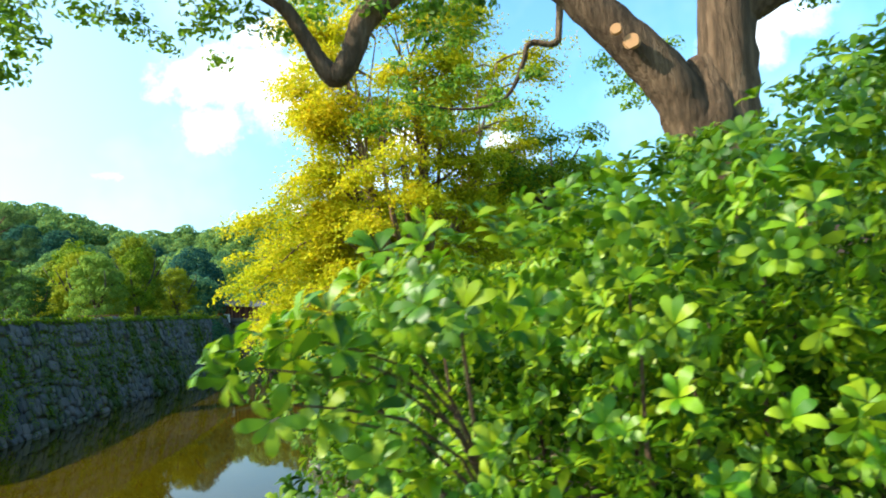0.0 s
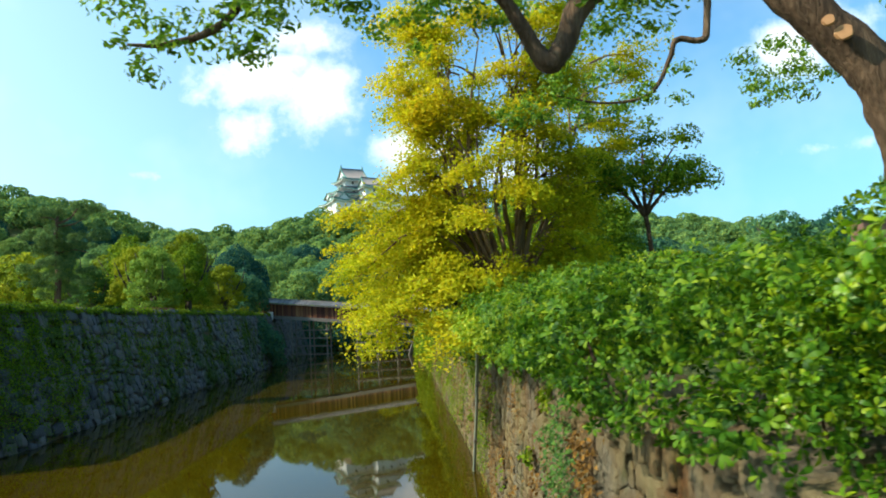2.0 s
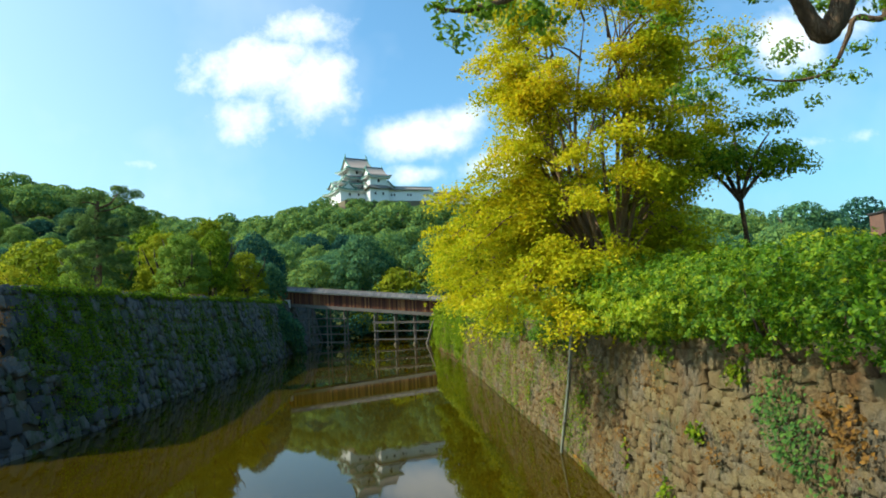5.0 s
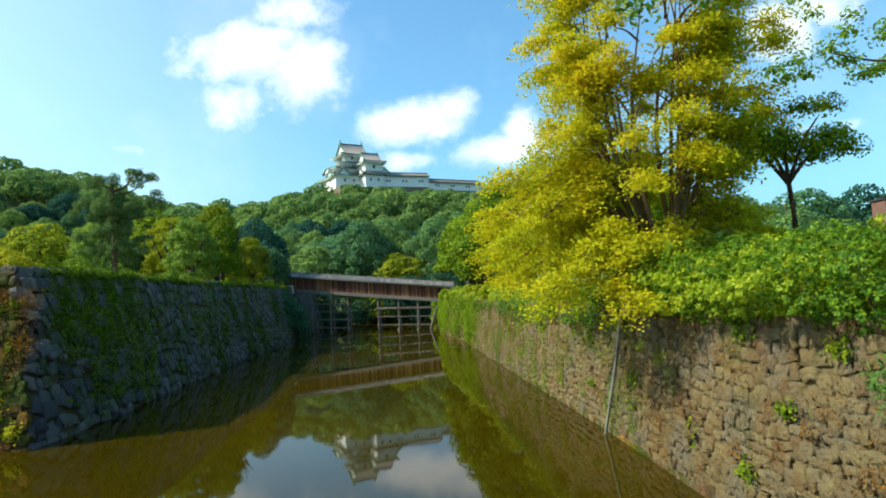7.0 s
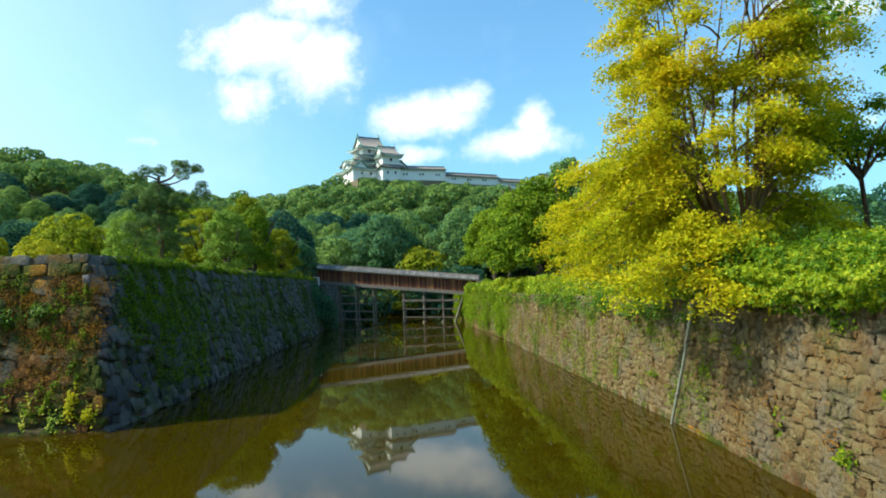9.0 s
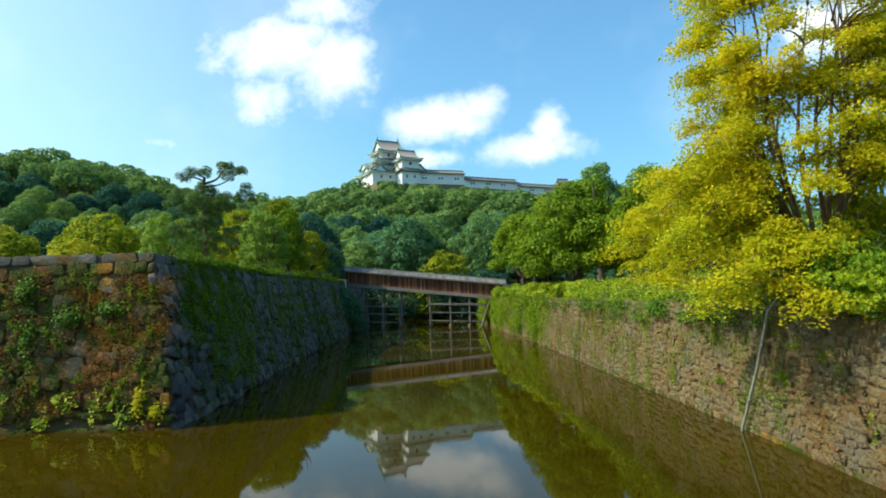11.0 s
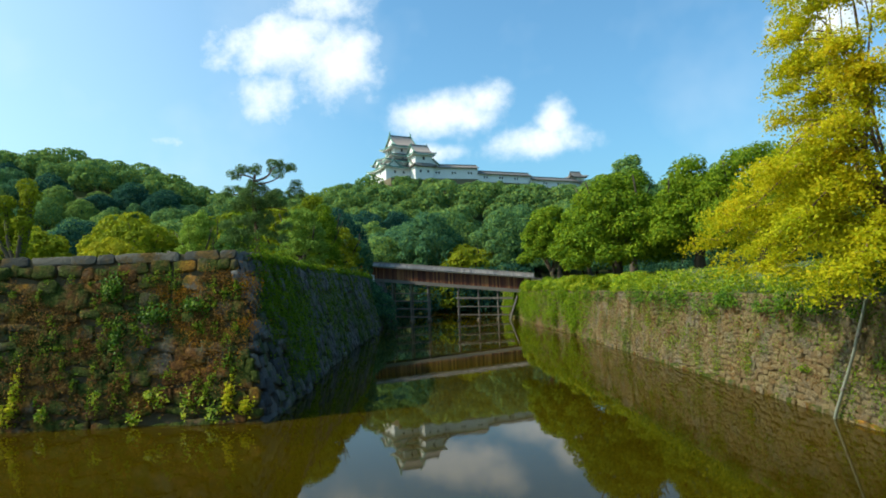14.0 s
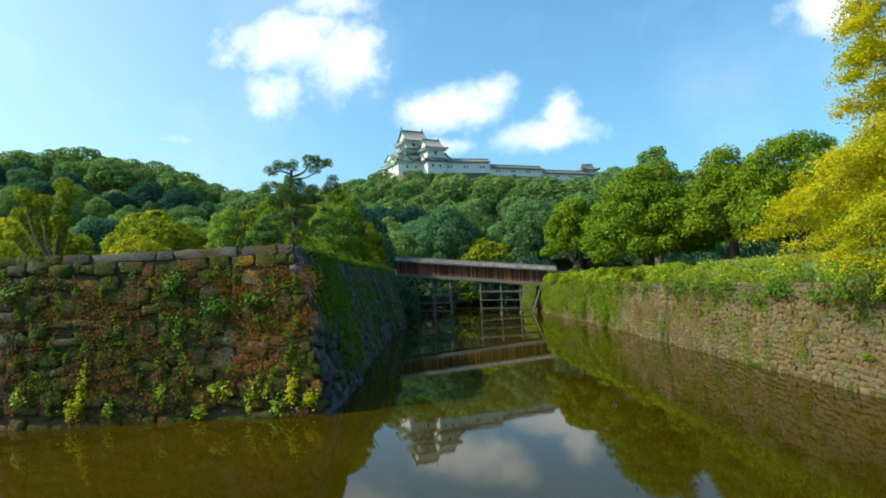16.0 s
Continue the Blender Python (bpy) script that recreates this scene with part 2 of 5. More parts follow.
M["leaf_grove"] = material("grove_leaf", [(0.045, 0.115, 0.03), (0.10, 0.20, 0.035), (0.18, 0.29, 0.04), (0.30, 0.40, 0.05)], 0.7, 0.8, per="both", through_light=0.4, spread=0.45, specular=0.12)
M["leaf_pine"] = material("pine_needles", [(0.07, 0.15, 0.05), (0.14, 0.24, 0.07), (0.24, 0.34, 0.09)], 2, 0.7, per="island", through_light=0.35, specular=0.15)
M["moss"] = material("wall_creeper_leaf", [(0.035, 0.08, 0.004), (0.10, 0.17, 0.006), (0.28, 0.31, 0.012)], 0.9, 0.8, per="island", through_light=0.35, specular=0.12, spread=0.35)
M["vine"] = material("bright_wall_vine", [(0.05, 0.11, 0.005), (0.12, 0.21, 0.007), (0.30, 0.34, 0.012)], 0.7, 0.8, per="island", through_light=0.4, specular=0.12, spread=0.3)
M["dry"] = material("rusty_creeper_leaf", [(0.055, 0.032, 0.010), (0.155, 0.080, 0.019), (0.31, 0.155, 0.030)], 1.0, 0.9, per="island", through_light=0.25, specular=0.1, spread=0.3)
M["lichen"] = material("orange_lichen", [(0.10, 0.045, 0.008), (0.24, 0.11, 0.010), (0.42, 0.20, 0.014)], 1.2, 0.95, per="island", through_light=0.2, specular=0.1, spread=0.3)
M["plaster"] = material("white_plaster", [(0.70, 0.69, 0.66), (0.82, 0.81, 0.78)], 1.5, 0.85)
M["tile"] = material("grey_roof_tile", [(0.10, 0.098, 0.096), (0.16, 0.15, 0.14), (0.23, 0.205, 0.185)], 3, 0.75, bump=0.3, per="both", specular=0.25)
M["copper"] = material("verdigris_copper", [(0.09, 0.24, 0.19), (0.20, 0.37, 0.30)], 2, 0.7)
M["tile_warm"] = material("weathered_roof_tile", [(0.30, 0.235, 0.20), (0.42, 0.34, 0.29)], 2, 0.7, per="both", specular=0.3)
M["timber"] = material("dark_red_brown_boards", [(0.05, 0.02, 0.015), (0.12, 0.043, 0.028), (0.20, 0.075, 0.035), (0.30, 0.14, 0.06)], 2.5, 0.85, per="both", stretch=(1, 1, 0.2), bump=0.4, spread=0.6, specular=0.2)
M["beam"] = material("grey_weathered_timber", [(0.10, 0.09, 0.075), (0.22, 0.19, 0.16)], 3, 0.85, bump=0.4)
# near-black colour for the shade inside openings; also the far building's roof
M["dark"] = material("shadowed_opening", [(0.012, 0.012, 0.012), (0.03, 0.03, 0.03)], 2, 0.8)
M["brick"] = material("brown_brick_facade", [(0.10, 0.05, 0.035), (0.16, 0.085, 0.06)], 2, 0.9)
M["pipe"] = material("grey_drain_pipe", [(0.10, 0.12, 0.09), (0.20, 0.21, 0.16), (0.30, 0.29, 0.24)], 2.0, 0.6)


def build_water_material():
    m = bpy.data.materials.new("murky_moat_water")
    m.use_nodes = True
    nt = m.node_tree
    b = nt.nodes["Principled BSDF"]
    b.inputs["Roughness"].default_value, b.inputs["IOR"].default_value = 0.025, 1.33
    b.inputs["Specular IOR Level"].default_value = 0.31
    geo = nt.nodes.new("ShaderNodeNewGeometry")
    n = node(nt, "ShaderNodeTexNoise", Scale=0.10, Detail=4.0)
    nt.links.new(geo.outputs["Position"], n.inputs["Vector"])
    ramp = nt.nodes.new("ShaderNodeValToRGB")
    ramp.color_ramp.elements[0].position, ramp.color_ramp.elements[1].position = 0.35, 0.65
    ramp.color_ramp.elements[0].color, ramp.color_ramp.elements[1].color = (0.028, 0.0195, 0.0005, 1), (0.041, 0.028, 0.0008, 1)
    nt.links.new(n.outputs[0], ramp.inputs[0])
    nt.links.new(ramp.outputs[0], b.inputs["Base Color"])
    mp = nt.nodes.new("ShaderNodeMapping")
    mp.inputs["Scale"].default_value = (1.0, 0.35, 1.0)
    nt.links.new(geo.outputs["Position"], mp.inputs["Vector"])
    w = node(nt, "ShaderNodeTexNoise", Scale=2.2, Detail=3.0)
    nt.links.new(mp.outputs[0], w.inputs["Vector"])
    bp = node(nt, "ShaderNodeBump", Strength=0.075, Distance=0.02)
    nt.links.new(w.outputs[0], bp.inputs["Height"])
    nt.links.new(bp.outputs[0], b.inputs["Normal"])
    return m


M["water"] = build_water_material()


# ---- building helpers ----
def mesh_data(name, verts, faces, mat, smooth=False):
    me = bpy.data.meshes.new(name)
    if isinstance(verts, np.ndarray) and isinstance(faces, np.ndarray):
        k = faces.shape[1]
        me.vertices.add(len(verts))
        me.vertices.foreach_set("co", verts.astype(np.float32).ravel())
        me.loops.add(faces.size)
        me.loops.foreach_set("vertex_index", faces.astype(np.int32).ravel())
        me.polygons.add(len(faces))
        me.polygons.foreach_set("loop_start", np.arange(0, faces.size, k, dtype=np.int32))
        me.polygons.foreach_set("loop_total", np.full(len(faces), k, dtype=np.int32))
        me.update(calc_edges=True)
    else:
        me.from_pydata([tuple(v) for v in verts], [], [tuple(f) for f in faces])
    me.validate()
    if smooth:
        me.polygons.foreach_set("use_smooth", np.ones(len(me.polygons), dtype=bool))
    me.materials.append(M[mat])
    return me


def part(name, data, parent=None, label=""):
    ob = new(name, data)
    if parent is not None:
        ob.parent = parent
    if label:
        ob["label"] = label
    return ob


def thing(name, label, category, group="", kind="", at=(0, 0, 0)):
    ob = new(name)
    ob.location = at
    ob.empty_display_size = 0.2
    return tagged(ob, label, category, group, kind)


def from_bm(name, bm, mat, smooth=False):
    me = bpy.data.meshes.new(name)
    bmesh.ops.recalc_face_normals(bm, faces=bm.faces)
    bm.to_mesh(me)
    bm.free()
    if smooth:
        me.polygons.foreach_set("use_smooth", np.ones(len(me.polygons), dtype=bool))
    me.materials.append(M[mat])
    return me


def box_mesh(name, a, b, mat, bevel=0.0):
    """A box from corner a to corner b with bevelled edges."""
    bm = bmesh.new()
    bmesh.ops.create_cube(bm, size=1)
    for v in bm.verts:
        v.co = Vector([(a[i] + b[i]) / 2 + v.co[i] * (b[i] - a[i]) for i in range(3)])
    if bevel:
        bmesh.ops.bevel(bm, geom=bm.edges[:], offset=bevel, segments=1, affect="EDGES")
    return from_bm(name, bm, mat)


def tube(points, radii, sides=8, wobble=0.0, seed=0):
    """Vertices and quads of a tapered tube along points."""
    rng = np.random.default_rng(seed)
    P = [Vector(p) for p in points]
    whole = P[-1] - P[0]
    ref = Vector((0.1, 1.0, 0.05)) if abs(whole.z) > 0.6 * whole.length else Vector((0.05, 0.1, 1.0))
    verts, faces = [], []
    for i, p in enumerate(P):
        d = (P[min(i + 1, len(P) - 1)] - P[max(i - 1, 0)]).normalized()
        a = d.cross(ref).normalized()
        b = d.cross(a)
        for k in range(sides):
            w = 2 * math.pi * k / sides
            r = radii[i] * (1 + wobble * (rng.random() - 0.5))
            verts.append(p + a * math.cos(w) * r + b * math.sin(w) * r)
    for i in range(len(P) - 1):
        for k in range(sides):
            j = (k + 1) % sides
            faces.append((i * sides + k, i * sides + j, (i + 1) * sides + j, (i + 1) * sides + k))
    faces.append(tuple(range(sides - 1, -1, -1)))
    faces.append(tuple((len(P) - 1) * sides + k for k in range(sides)))
    return verts, faces


def smooth_path(points, radii, steps=4):
    """More points along a path, by Catmull-Rom."""
    P = [Vector(p) for p in points]
    out, rr = [], []
    for i in range(len(P) - 1):
        a, b, c, d = P[max(i - 1, 0)], P[i], P[i + 1], P[min(i + 2, len(P) - 1)]
        for s in range(steps):
            t = s / steps
            out.append(0.5 * (2 * b + (c - a) * t + (2 * a - 5 * b + 4 * c - d) * t * t + (3 * b - a - 3 * c + d) * t ** 3))
            rr.append(radii[i] + (radii[i + 1] - radii[i]) * t)
    return out + [P[-1]], rr + [radii[-1]]


def tubes(specs, sides=8, wobble=0.15, seed=0, steps=4):
    verts, faces = [], []
    for k, (pts, radii) in enumerate(specs):
        v, f = tube(*smooth_path(pts, radii, steps), sides, wobble, seed + k)
        n = len(verts)
        verts += v
        faces += [tuple(i + n for i in q) for q in f]
    return verts, faces


def unit(a):
    return a / np.maximum(np.linalg.norm(a, axis=1, keepdims=True), 1e-9)


def leaves(P, N, size, rng, wide=0.6, fold=0.18, shape="kite", T=None):
    """Vertices and triangles of leaves at P that face N: kites, folded on the midrib, or rounded leaves."""
    n = len(P)
    if T is None:
        T = unit(np.cross(N, unit(rng.normal(size=(n, 3)))))
    B = np.cross(N, T)
    s = np.broadcast_to(np.asarray(size, float), (n,))[:, None]
    if shape == "kite":
        pts = [P - T * s * 0.5, P + B * s * wide / 2 + N * s * fold, P + T * s * 0.5, P - B * s * wide / 2 + N * s * fold]
        V = np.stack(pts, 1).reshape(-1, 3)
        tri = np.array([[0, 1, 2], [0, 2, 3]])
        k = 4
    else:
        prof = [(-0.5, 0.0), (-0.1, 0.30), (0.25, 0.46), (0.45, 0.28), (0.5, 0.0), (0.45, -0.28), (0.25, -0.46), (-0.1, -0.30)]
        pts = [P + T * s * a + B * s * wide * b + N * s * (fold * abs(b) * 1.4 - 0.25 * (a + 0.5) ** 2) for a, b in prof]
        V = np.stack(pts, 1).reshape(-1, 3)
        tri = np.array([[0, 1, 7], [1, 2, 6], [1, 6, 7], [2, 3, 5], [2, 5, 6], [3, 4, 5]])
        k = 8
    F = (np.arange(n)[:, None, None] * k + tri[None]).reshape(-1, 3)
    return V, F


def lobe_points(lobes, n, rng, thick=0.25, lift=0.25):
    """Points and outward directions in the skins of many overlapping lobes (x, y, z, rx, ry, rz)."""
    A = np.array(lobes, float)
    area = A[:, 3] * A[:, 4] + A[:, 4] * A[:, 5]
    pick = rng.choice(len(A), int(n * 1.9), p=area / area.sum())
    D = unit(rng.normal(size=(len(pick), 3)))
    r = 1 - thick * rng.random(len(pick)) ** 1.5 + 0.10 * rng.random(len(pick))
    P = A[pick, :3] + D * A[pick, 3:] * r[:, None]
    keep = np.ones(len(pick), bool)
    for i in range(len(A)):
        q = ((P - A[i, :3]) / A[i, 3:])
        keep &= ~((np.sum(q * q, 1) < 0.55) & (pick != i))
    keep &= (D[:, 2] > -0.75)
    P, D = P[keep][:n], D[keep][:n]
    return P, unit(D + rng.normal(size=D.shape) * 0.45 + np.array([0, 0, lift]))


def crown_mesh(name, lobes, n, size, mat, seed, thick=0.3, wide=0.6, lift=0.25, shape="kite"):
    rng = np.random.default_rng(seed)
    P, N = lobe_points(lobes, n, rng, thick, lift)
    V, F = leaves(P, N, size * (0.7 + 0.6 * rng.random(len(P))), rng, wide, 0.15, shape)
    return mesh_data(name, V, F, mat)


def rosette_mesh(name, lobes, count, size, mat, seed, thick=0.5, per=7, shape="round"):
    """Whorls of leaves at the tips of twigs, spread over lobes."""
    rng = np.random.default_rng(seed)
    P, A = lobe_points(lobes, count, rng, thick, 0.5)
    n = len(P)
    side = unit(np.cross(A, unit(rng.normal(size=(n, 3)))))
    other = np.cross(A, side)
    PP, NN, TT, SS = [], [], [], []
    for k in range(per):
        w = 2 * math.pi * k / per + rng.random(n) * 0.6
        tilt = (0.25 + 0.65 * rng.random(n))[:, None]
        radial = side * np.cos(w)[:, None] + other * np.sin(w)[:, None]
        T = unit(radial + A * tilt)
        sz = size * (0.65 + 0.55 * rng.random(n))
        PP.append(P + T * sz[:, None] * 0.55), TT.append(T), SS.append(sz)
        NN.append(unit(A - T * np.sum(A * T, 1, keepdims=True) + 1e-6))
    V, F = leaves(np.concatenate(PP), np.concatenate(NN), np.concatenate(SS), rng, 0.46, 0.22, shape, np.concatenate(TT))
    return mesh_data(name, V, F, mat)


def dome_lobes(rx, rz, count, seed, base=0.0, lobe=0.42):
    """Lobes over an uneven dome that stands on the height base."""
    rng = np.random.default_rng(seed)
    out = [(0, 0, base + rz * 0.45, rx * 0.62, rx * 0.62, rz * 0.5)]
    for i in range(count):
        a = i * 2.399 + rng.random() * 0.7
        h = (i + 0.5) / count
        w = rx * (0.78 * math.sqrt(max(0.05, 1 - (h * 1.02) ** 2.2)))
        s = lobe * rx * (0.65 + 0.5 * rng.random())
        out.append((w * math.cos(a), w * math.sin(a), base + rz * (0.12 + 0.76 * h) + rng.normal() * 0.05 * rz, s, s, s * 0.72))
    return out


# ---- ground, water and walls ----
RIGHT = [(-0.28, 0.97), (-0.75, 10.0), (-1.72, 21.5), (-3.35, 36.0), (-6.1, 61.0), (-8.1, 72.0), (-10.2, 95.0), (-11.5, 112.0)]
LEFT_SIDE = [(-21.95, 22.55), (-22.4, 30.0), (-23.5, 37.0), (-24.9, 51.0), (-26.2, 70.0), (-29.2, 93.0), (-31.0, 112.0)]
LEFT_FRONT = [(-75.0, 18.0), (-34.5, 21.5), (-26.0, 22.5), (-21.95, 22.55)]
R_TOP, L_TOP = 0.45, 3.15
R_BATTER, L_BATTER = 0.08, 0.26


def along(line, y):
    return float(np.interp(y, [p[1] for p in line], [p[0] for p in line]))


def hill(x, y):
    h = 0.0
    for cx, cy, sx, sy, top in HILLS:
        h += top * math.exp(-((x - cx) / sx) ** 2 - ((y - cy) / sy) ** 2)
    return h


HILLS = [(-45, 265, 55, 66, 33), (22, 288, 58, 66, 28), (-168, 222, 74, 62, 42.5), (-265, 225, 60, 70, 30), (110, 300, 70, 80, 24)]


def ground_height(x, y):
    base = 0.0
    if y < 0.9:
        return -0.25
    if y > 118:
        return 1.0 + hill(x, y)
    right, left = along(RIGHT, y), along(LEFT_SIDE, y)
    if y < 22.55:
        inside = x < right + 1.2
        front = float(np.interp(x, [p[0] for p in LEFT_FRONT], [p[1] for p in LEFT_FRONT]))
        if x < -24.9 and y > front + 3.3:
            return 2.95
        return -5.0 if inside else 0.4 + min(1.3, max(0, (x - right - 1.5) * 0.22))
    if left - 3.3 < x < right + 1.2 or (y < 26.5 and x < right):
        return -5.0
    if x <= left:
        return (2.95 if y < 40 else 2.6) + hill(x, y)
    return 0.4 + min(1.5, max(0, (x - right - 1.5) * 0.3)) + hill(x, y)


def axis(*spans):
    out = []
    for a, b, step in spans:
        out += list(np.arange(a, b, step))
    return out + [spans[-1][1]]


def build_ground():
    xs = axis((-2500, -300, 200), (-300, -80, 10), (-80, -36, 2.5), (-36, 6, 0.4), (6, 40, 2), (40, 200, 10), (200, 2500, 200))
    ys = axis((-2500, -60, 200), (-60, -4, 6), (-4, 30, 0.5), (30, 120, 1.0), (120, 320, 6), (320, 2600, 180))
    verts = [(x, y, ground_height(x, y)) for y in ys for x in xs]
    w = len(xs)
    faces = [(j * w + i, j * w + i + 1, (j + 1) * w + i + 1, (j + 1) * w + i) for j in range(len(ys) - 1) for i in range(w - 1)]
    tagged(new("ground", mesh_data("ground", np.array(verts), np.array(faces), "earth", True)),
           "grassy earth banks, castle hill and moat bed", "ground", kind="structure")
    water = mesh_data("water", np.array([(-90, 0.5, WATER), (2.0, 0.5, WATER), (2.0, 116, WATER), (-90, 116, WATER)], float), np.array([[0, 1, 2, 3]]), "water")
    tagged(new("water", water), "still murky olive-brown moat water", "water", kind="structure")


build_ground()


def wall_core(name, line, low, top, batter, side, depth, label, lean=(0, 0), mat="core"):
    """The earth body of a moat wall: battered face along line, going back on its side by depth."""
    verts, faces = [], []
    n = len(line)
    for i, (x, y) in enumerate(line):
        a, b = Vector(line[max(i - 1, 0)]), Vector(line[min(i + 1, n - 1)])
        d = (b - a).normalized()
        nx, ny = d.y * side, -d.x * side
        for z, back in ((low, 0.0), (top, 0.0), (top, depth), (low, depth)):
            o = -batter * (z - WATER) - back - 0.02
            e = (lean[0] if i == 0 else lean[1] if i == n - 1 else 0) * (batter * (z - WATER) + back + 0.06)
            verts.append((x + nx * o + d.x * e, y + ny * o + d.y * e, z))
    for i in range(n - 1):
        for k in range(4):
            j = (k + 1) % 4
            faces.append((i * 4 + k, i * 4 + j, i * 4 + 4 + j, i * 4 + 4 + k))
    faces += [(3, 2, 1, 0), tuple((n - 1) * 4 + k for k in range(4))]
    bm = bmesh.new()
    vs = [bm.verts.new(v) for v in verts]
    for f in faces:
        bm.faces.new([vs[i] for i in f])
    return tagged(new(name, from_bm(name, bm, mat)), label, "wall", kind="structure")


wall_right = wall_core("wall_right", RIGHT, -5.2, R_TOP, R_BATTER, -1, 2.0, "sunlit tan rubble-stone moat wall", mat="stone_warm")
wall_side = wall_core("wall_left_side", LEFT_SIDE, -5.2, L_TOP - 0.1, L_BATTER, 1, 3.6, "shaded mossy stone moat wall", (1, 0))
wall_front = wall_core("wall_left_front", LEFT_FRONT, -5.2, L_TOP - 0.1, L_BATTER, 1, 3.6, "creeper-grown stone moat wall with rusty patches", (0, -1))
tagged(new("causeway", box_mesh("causeway", (-90, -14, -5.2), (40, 0.95, -0.16), "gravel", 0.05)), "pale gravel causeway across the moat", "causeway", kind="structure")


# ---- the covered bridge ----
def lerp(a, b, t):
    return a + (b - a) * t


def build_bridge():
    b = thing("covered_bridge", "sloping covered timber bridge with reddish-brown board walls and grey tiled roof", "bridge")
    XL, XR, YL, YR = -31.2, -7.75, 89.2, 86.8
    deck = lambda x: lerp(2.83, 0.18, (x - XL) / (XR - XL))
    yy = lambda x: lerp(YL, YR, (x - XL) / (XR - XL))
    H, W = 1.85, 2.5

    def slab(name, x0, x1, z0, z1, d0, d1, mat, label=""):
        vs = []
        for x in (x0, x1):
            for d in (d0, d1):
                for z in (z0, z1):
                    vs.append((x, yy(x) + d, deck(x) + z))
        fs = [(0, 1, 3, 2), (4, 6, 7, 5), (0, 4, 5, 1), (2, 3, 7, 6), (0, 2, 6, 4), (1, 5, 7, 3)]
        return part(name, mesh_data(name, vs, fs, mat), b, label)

    slab("deck", XL, XR, -0.30, 0.0, -0.15, W + 0.15, "beam")
    slab("sill_beam", XL, XR, -0.02, 0.16, -0.10, 0.06, "beam")
    slab("top_beam", XL, XR, H - 0.15, H, -0.06, 0.08, "beam")
    # near-black sheet, painted shade behind the gaps of the boards
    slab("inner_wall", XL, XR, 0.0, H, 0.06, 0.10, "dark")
    slab("back_wall", XL, XR, 0.0, H, W - 0.05, W, "timber")
    n = 96
    for i in range(n):
        x0, x1 = lerp(XL, XR, i / n), lerp(XL, XR, (i + 0.93) / n)
        o = -0.03 if i % 2 else 0.0
        slab("board", x0, x1, 0.12, H - 0.1, o, o + 0.05, "timber")
    for i in range(14):
        x = lerp(XL, XR, (i + 0.5) / 14)
        slab("batten", x - 0.07, x + 0.07, 0.0, H, -0.09, 0.0, "timber")
    # roof: two pitches with courses of round tiles
    m = 74
    for i in range(m):
        x0, x1 = lerp(XL - 0.4, XR + 0.5, i / m), lerp(XL - 0.4, XR + 0.5, (i + 1) / m)
        vs, fs = [], []
        for x, up in ((x0, 0.0), (lerp(x0, x1, 0.25), 0.09), (lerp(x0, x1, 0.6), 0.09), (lerp(x0, x1, 0.8), 0.0), (x1, 0.0)):
            for d, z in ((-0.5, H + 0.02), (W / 2, H + 0.55), (W + 0.5, H + 0.02)):
                vs.append((x, yy(x) + d, deck(x) + z + up))
        for k in range(4):
            for q in range(2):
                fs.append((k * 3 + q, k * 3 + 3 + q, k * 3 + 4 + q, k * 3 + 1 + q))
        part("tile_course", mesh_data("tile_course", vs, fs, "tile"), b)
    slab("ridge", XL - 0.4, XR + 0.5, H + 0.52, H + 0.74, W / 2 - 0.16, W / 2 + 0.16, "tile")
    slab("eave_board", XL - 0.4, XR + 0.5, H - 0.10, H + 0.0, -0.51, -0.46, "beam")
    slab("end_plaster", XR, XR + 1.5, 0.1, H - 0.1, 0.1, W - 0.1, "plaster", "white plastered end bay")
    slab("end_roof", XR + 0.5, XR + 2.1, H - 0.12, H + 0.05, -0.3, W + 0.3, "tile")
    slab("end_bay", XL - 1.3, XL, 0.1, H + 0.1, -0.05, W, "timber")
    slab("landing_plaster", XL + 0.5, XL + 1.3, -0.5, 0.65, -0.5, -0.12, "plaster", "small white plastered post at the landward end")
    # trestles
    for x in (-27.54, -24.89, -22.4, -18.1, -15.25, -12.57):
        for d in (0.1, W - 0.1):
            v, f = tube([(x + 0.17, yy(x) + d, -4.6), (x + 0.17, yy(x) + d, deck(x) - 0.28)], [0.11, 0.11], 8)
            part("post", mesh_data("post", v, f, "beam"), b)
            v, f = tube([(x + 0.17, yy(x) + d, -4.6), (x + 0.17, yy(x) + d, -3.35)], [0.34, 0.26], 8)
            part("pier_stone", mesh_data("pier_stone", v, f, "stone_cap"), b)
    for xa, xb in ((-27.4, -22.2), (-17.9, -10.6)):
        for d in (0.0, W):
            for z in (-2.75, -1.6, -0.5, 0.6 if xb < -20 else -0.35):
                v, f = tube([(xa - 0.3, yy(xa) + d, z), (xb + 0.3, yy(xb) + d, z - 0.25)], [0.06, 0.06], 6)
                part("tie_beam", mesh_data("tie_beam", v, f, "beam"), b)
    for d in (0.1, W - 0.1):
        v, f = tube([(-10.9, yy(-10) + d, -3.9), (-9.5, yy(-10) + d, 0.2)], [0.12, 0.12], 8)
        part("brace", mesh_data("brace", v, f, "beam"), b)


build_bridge()


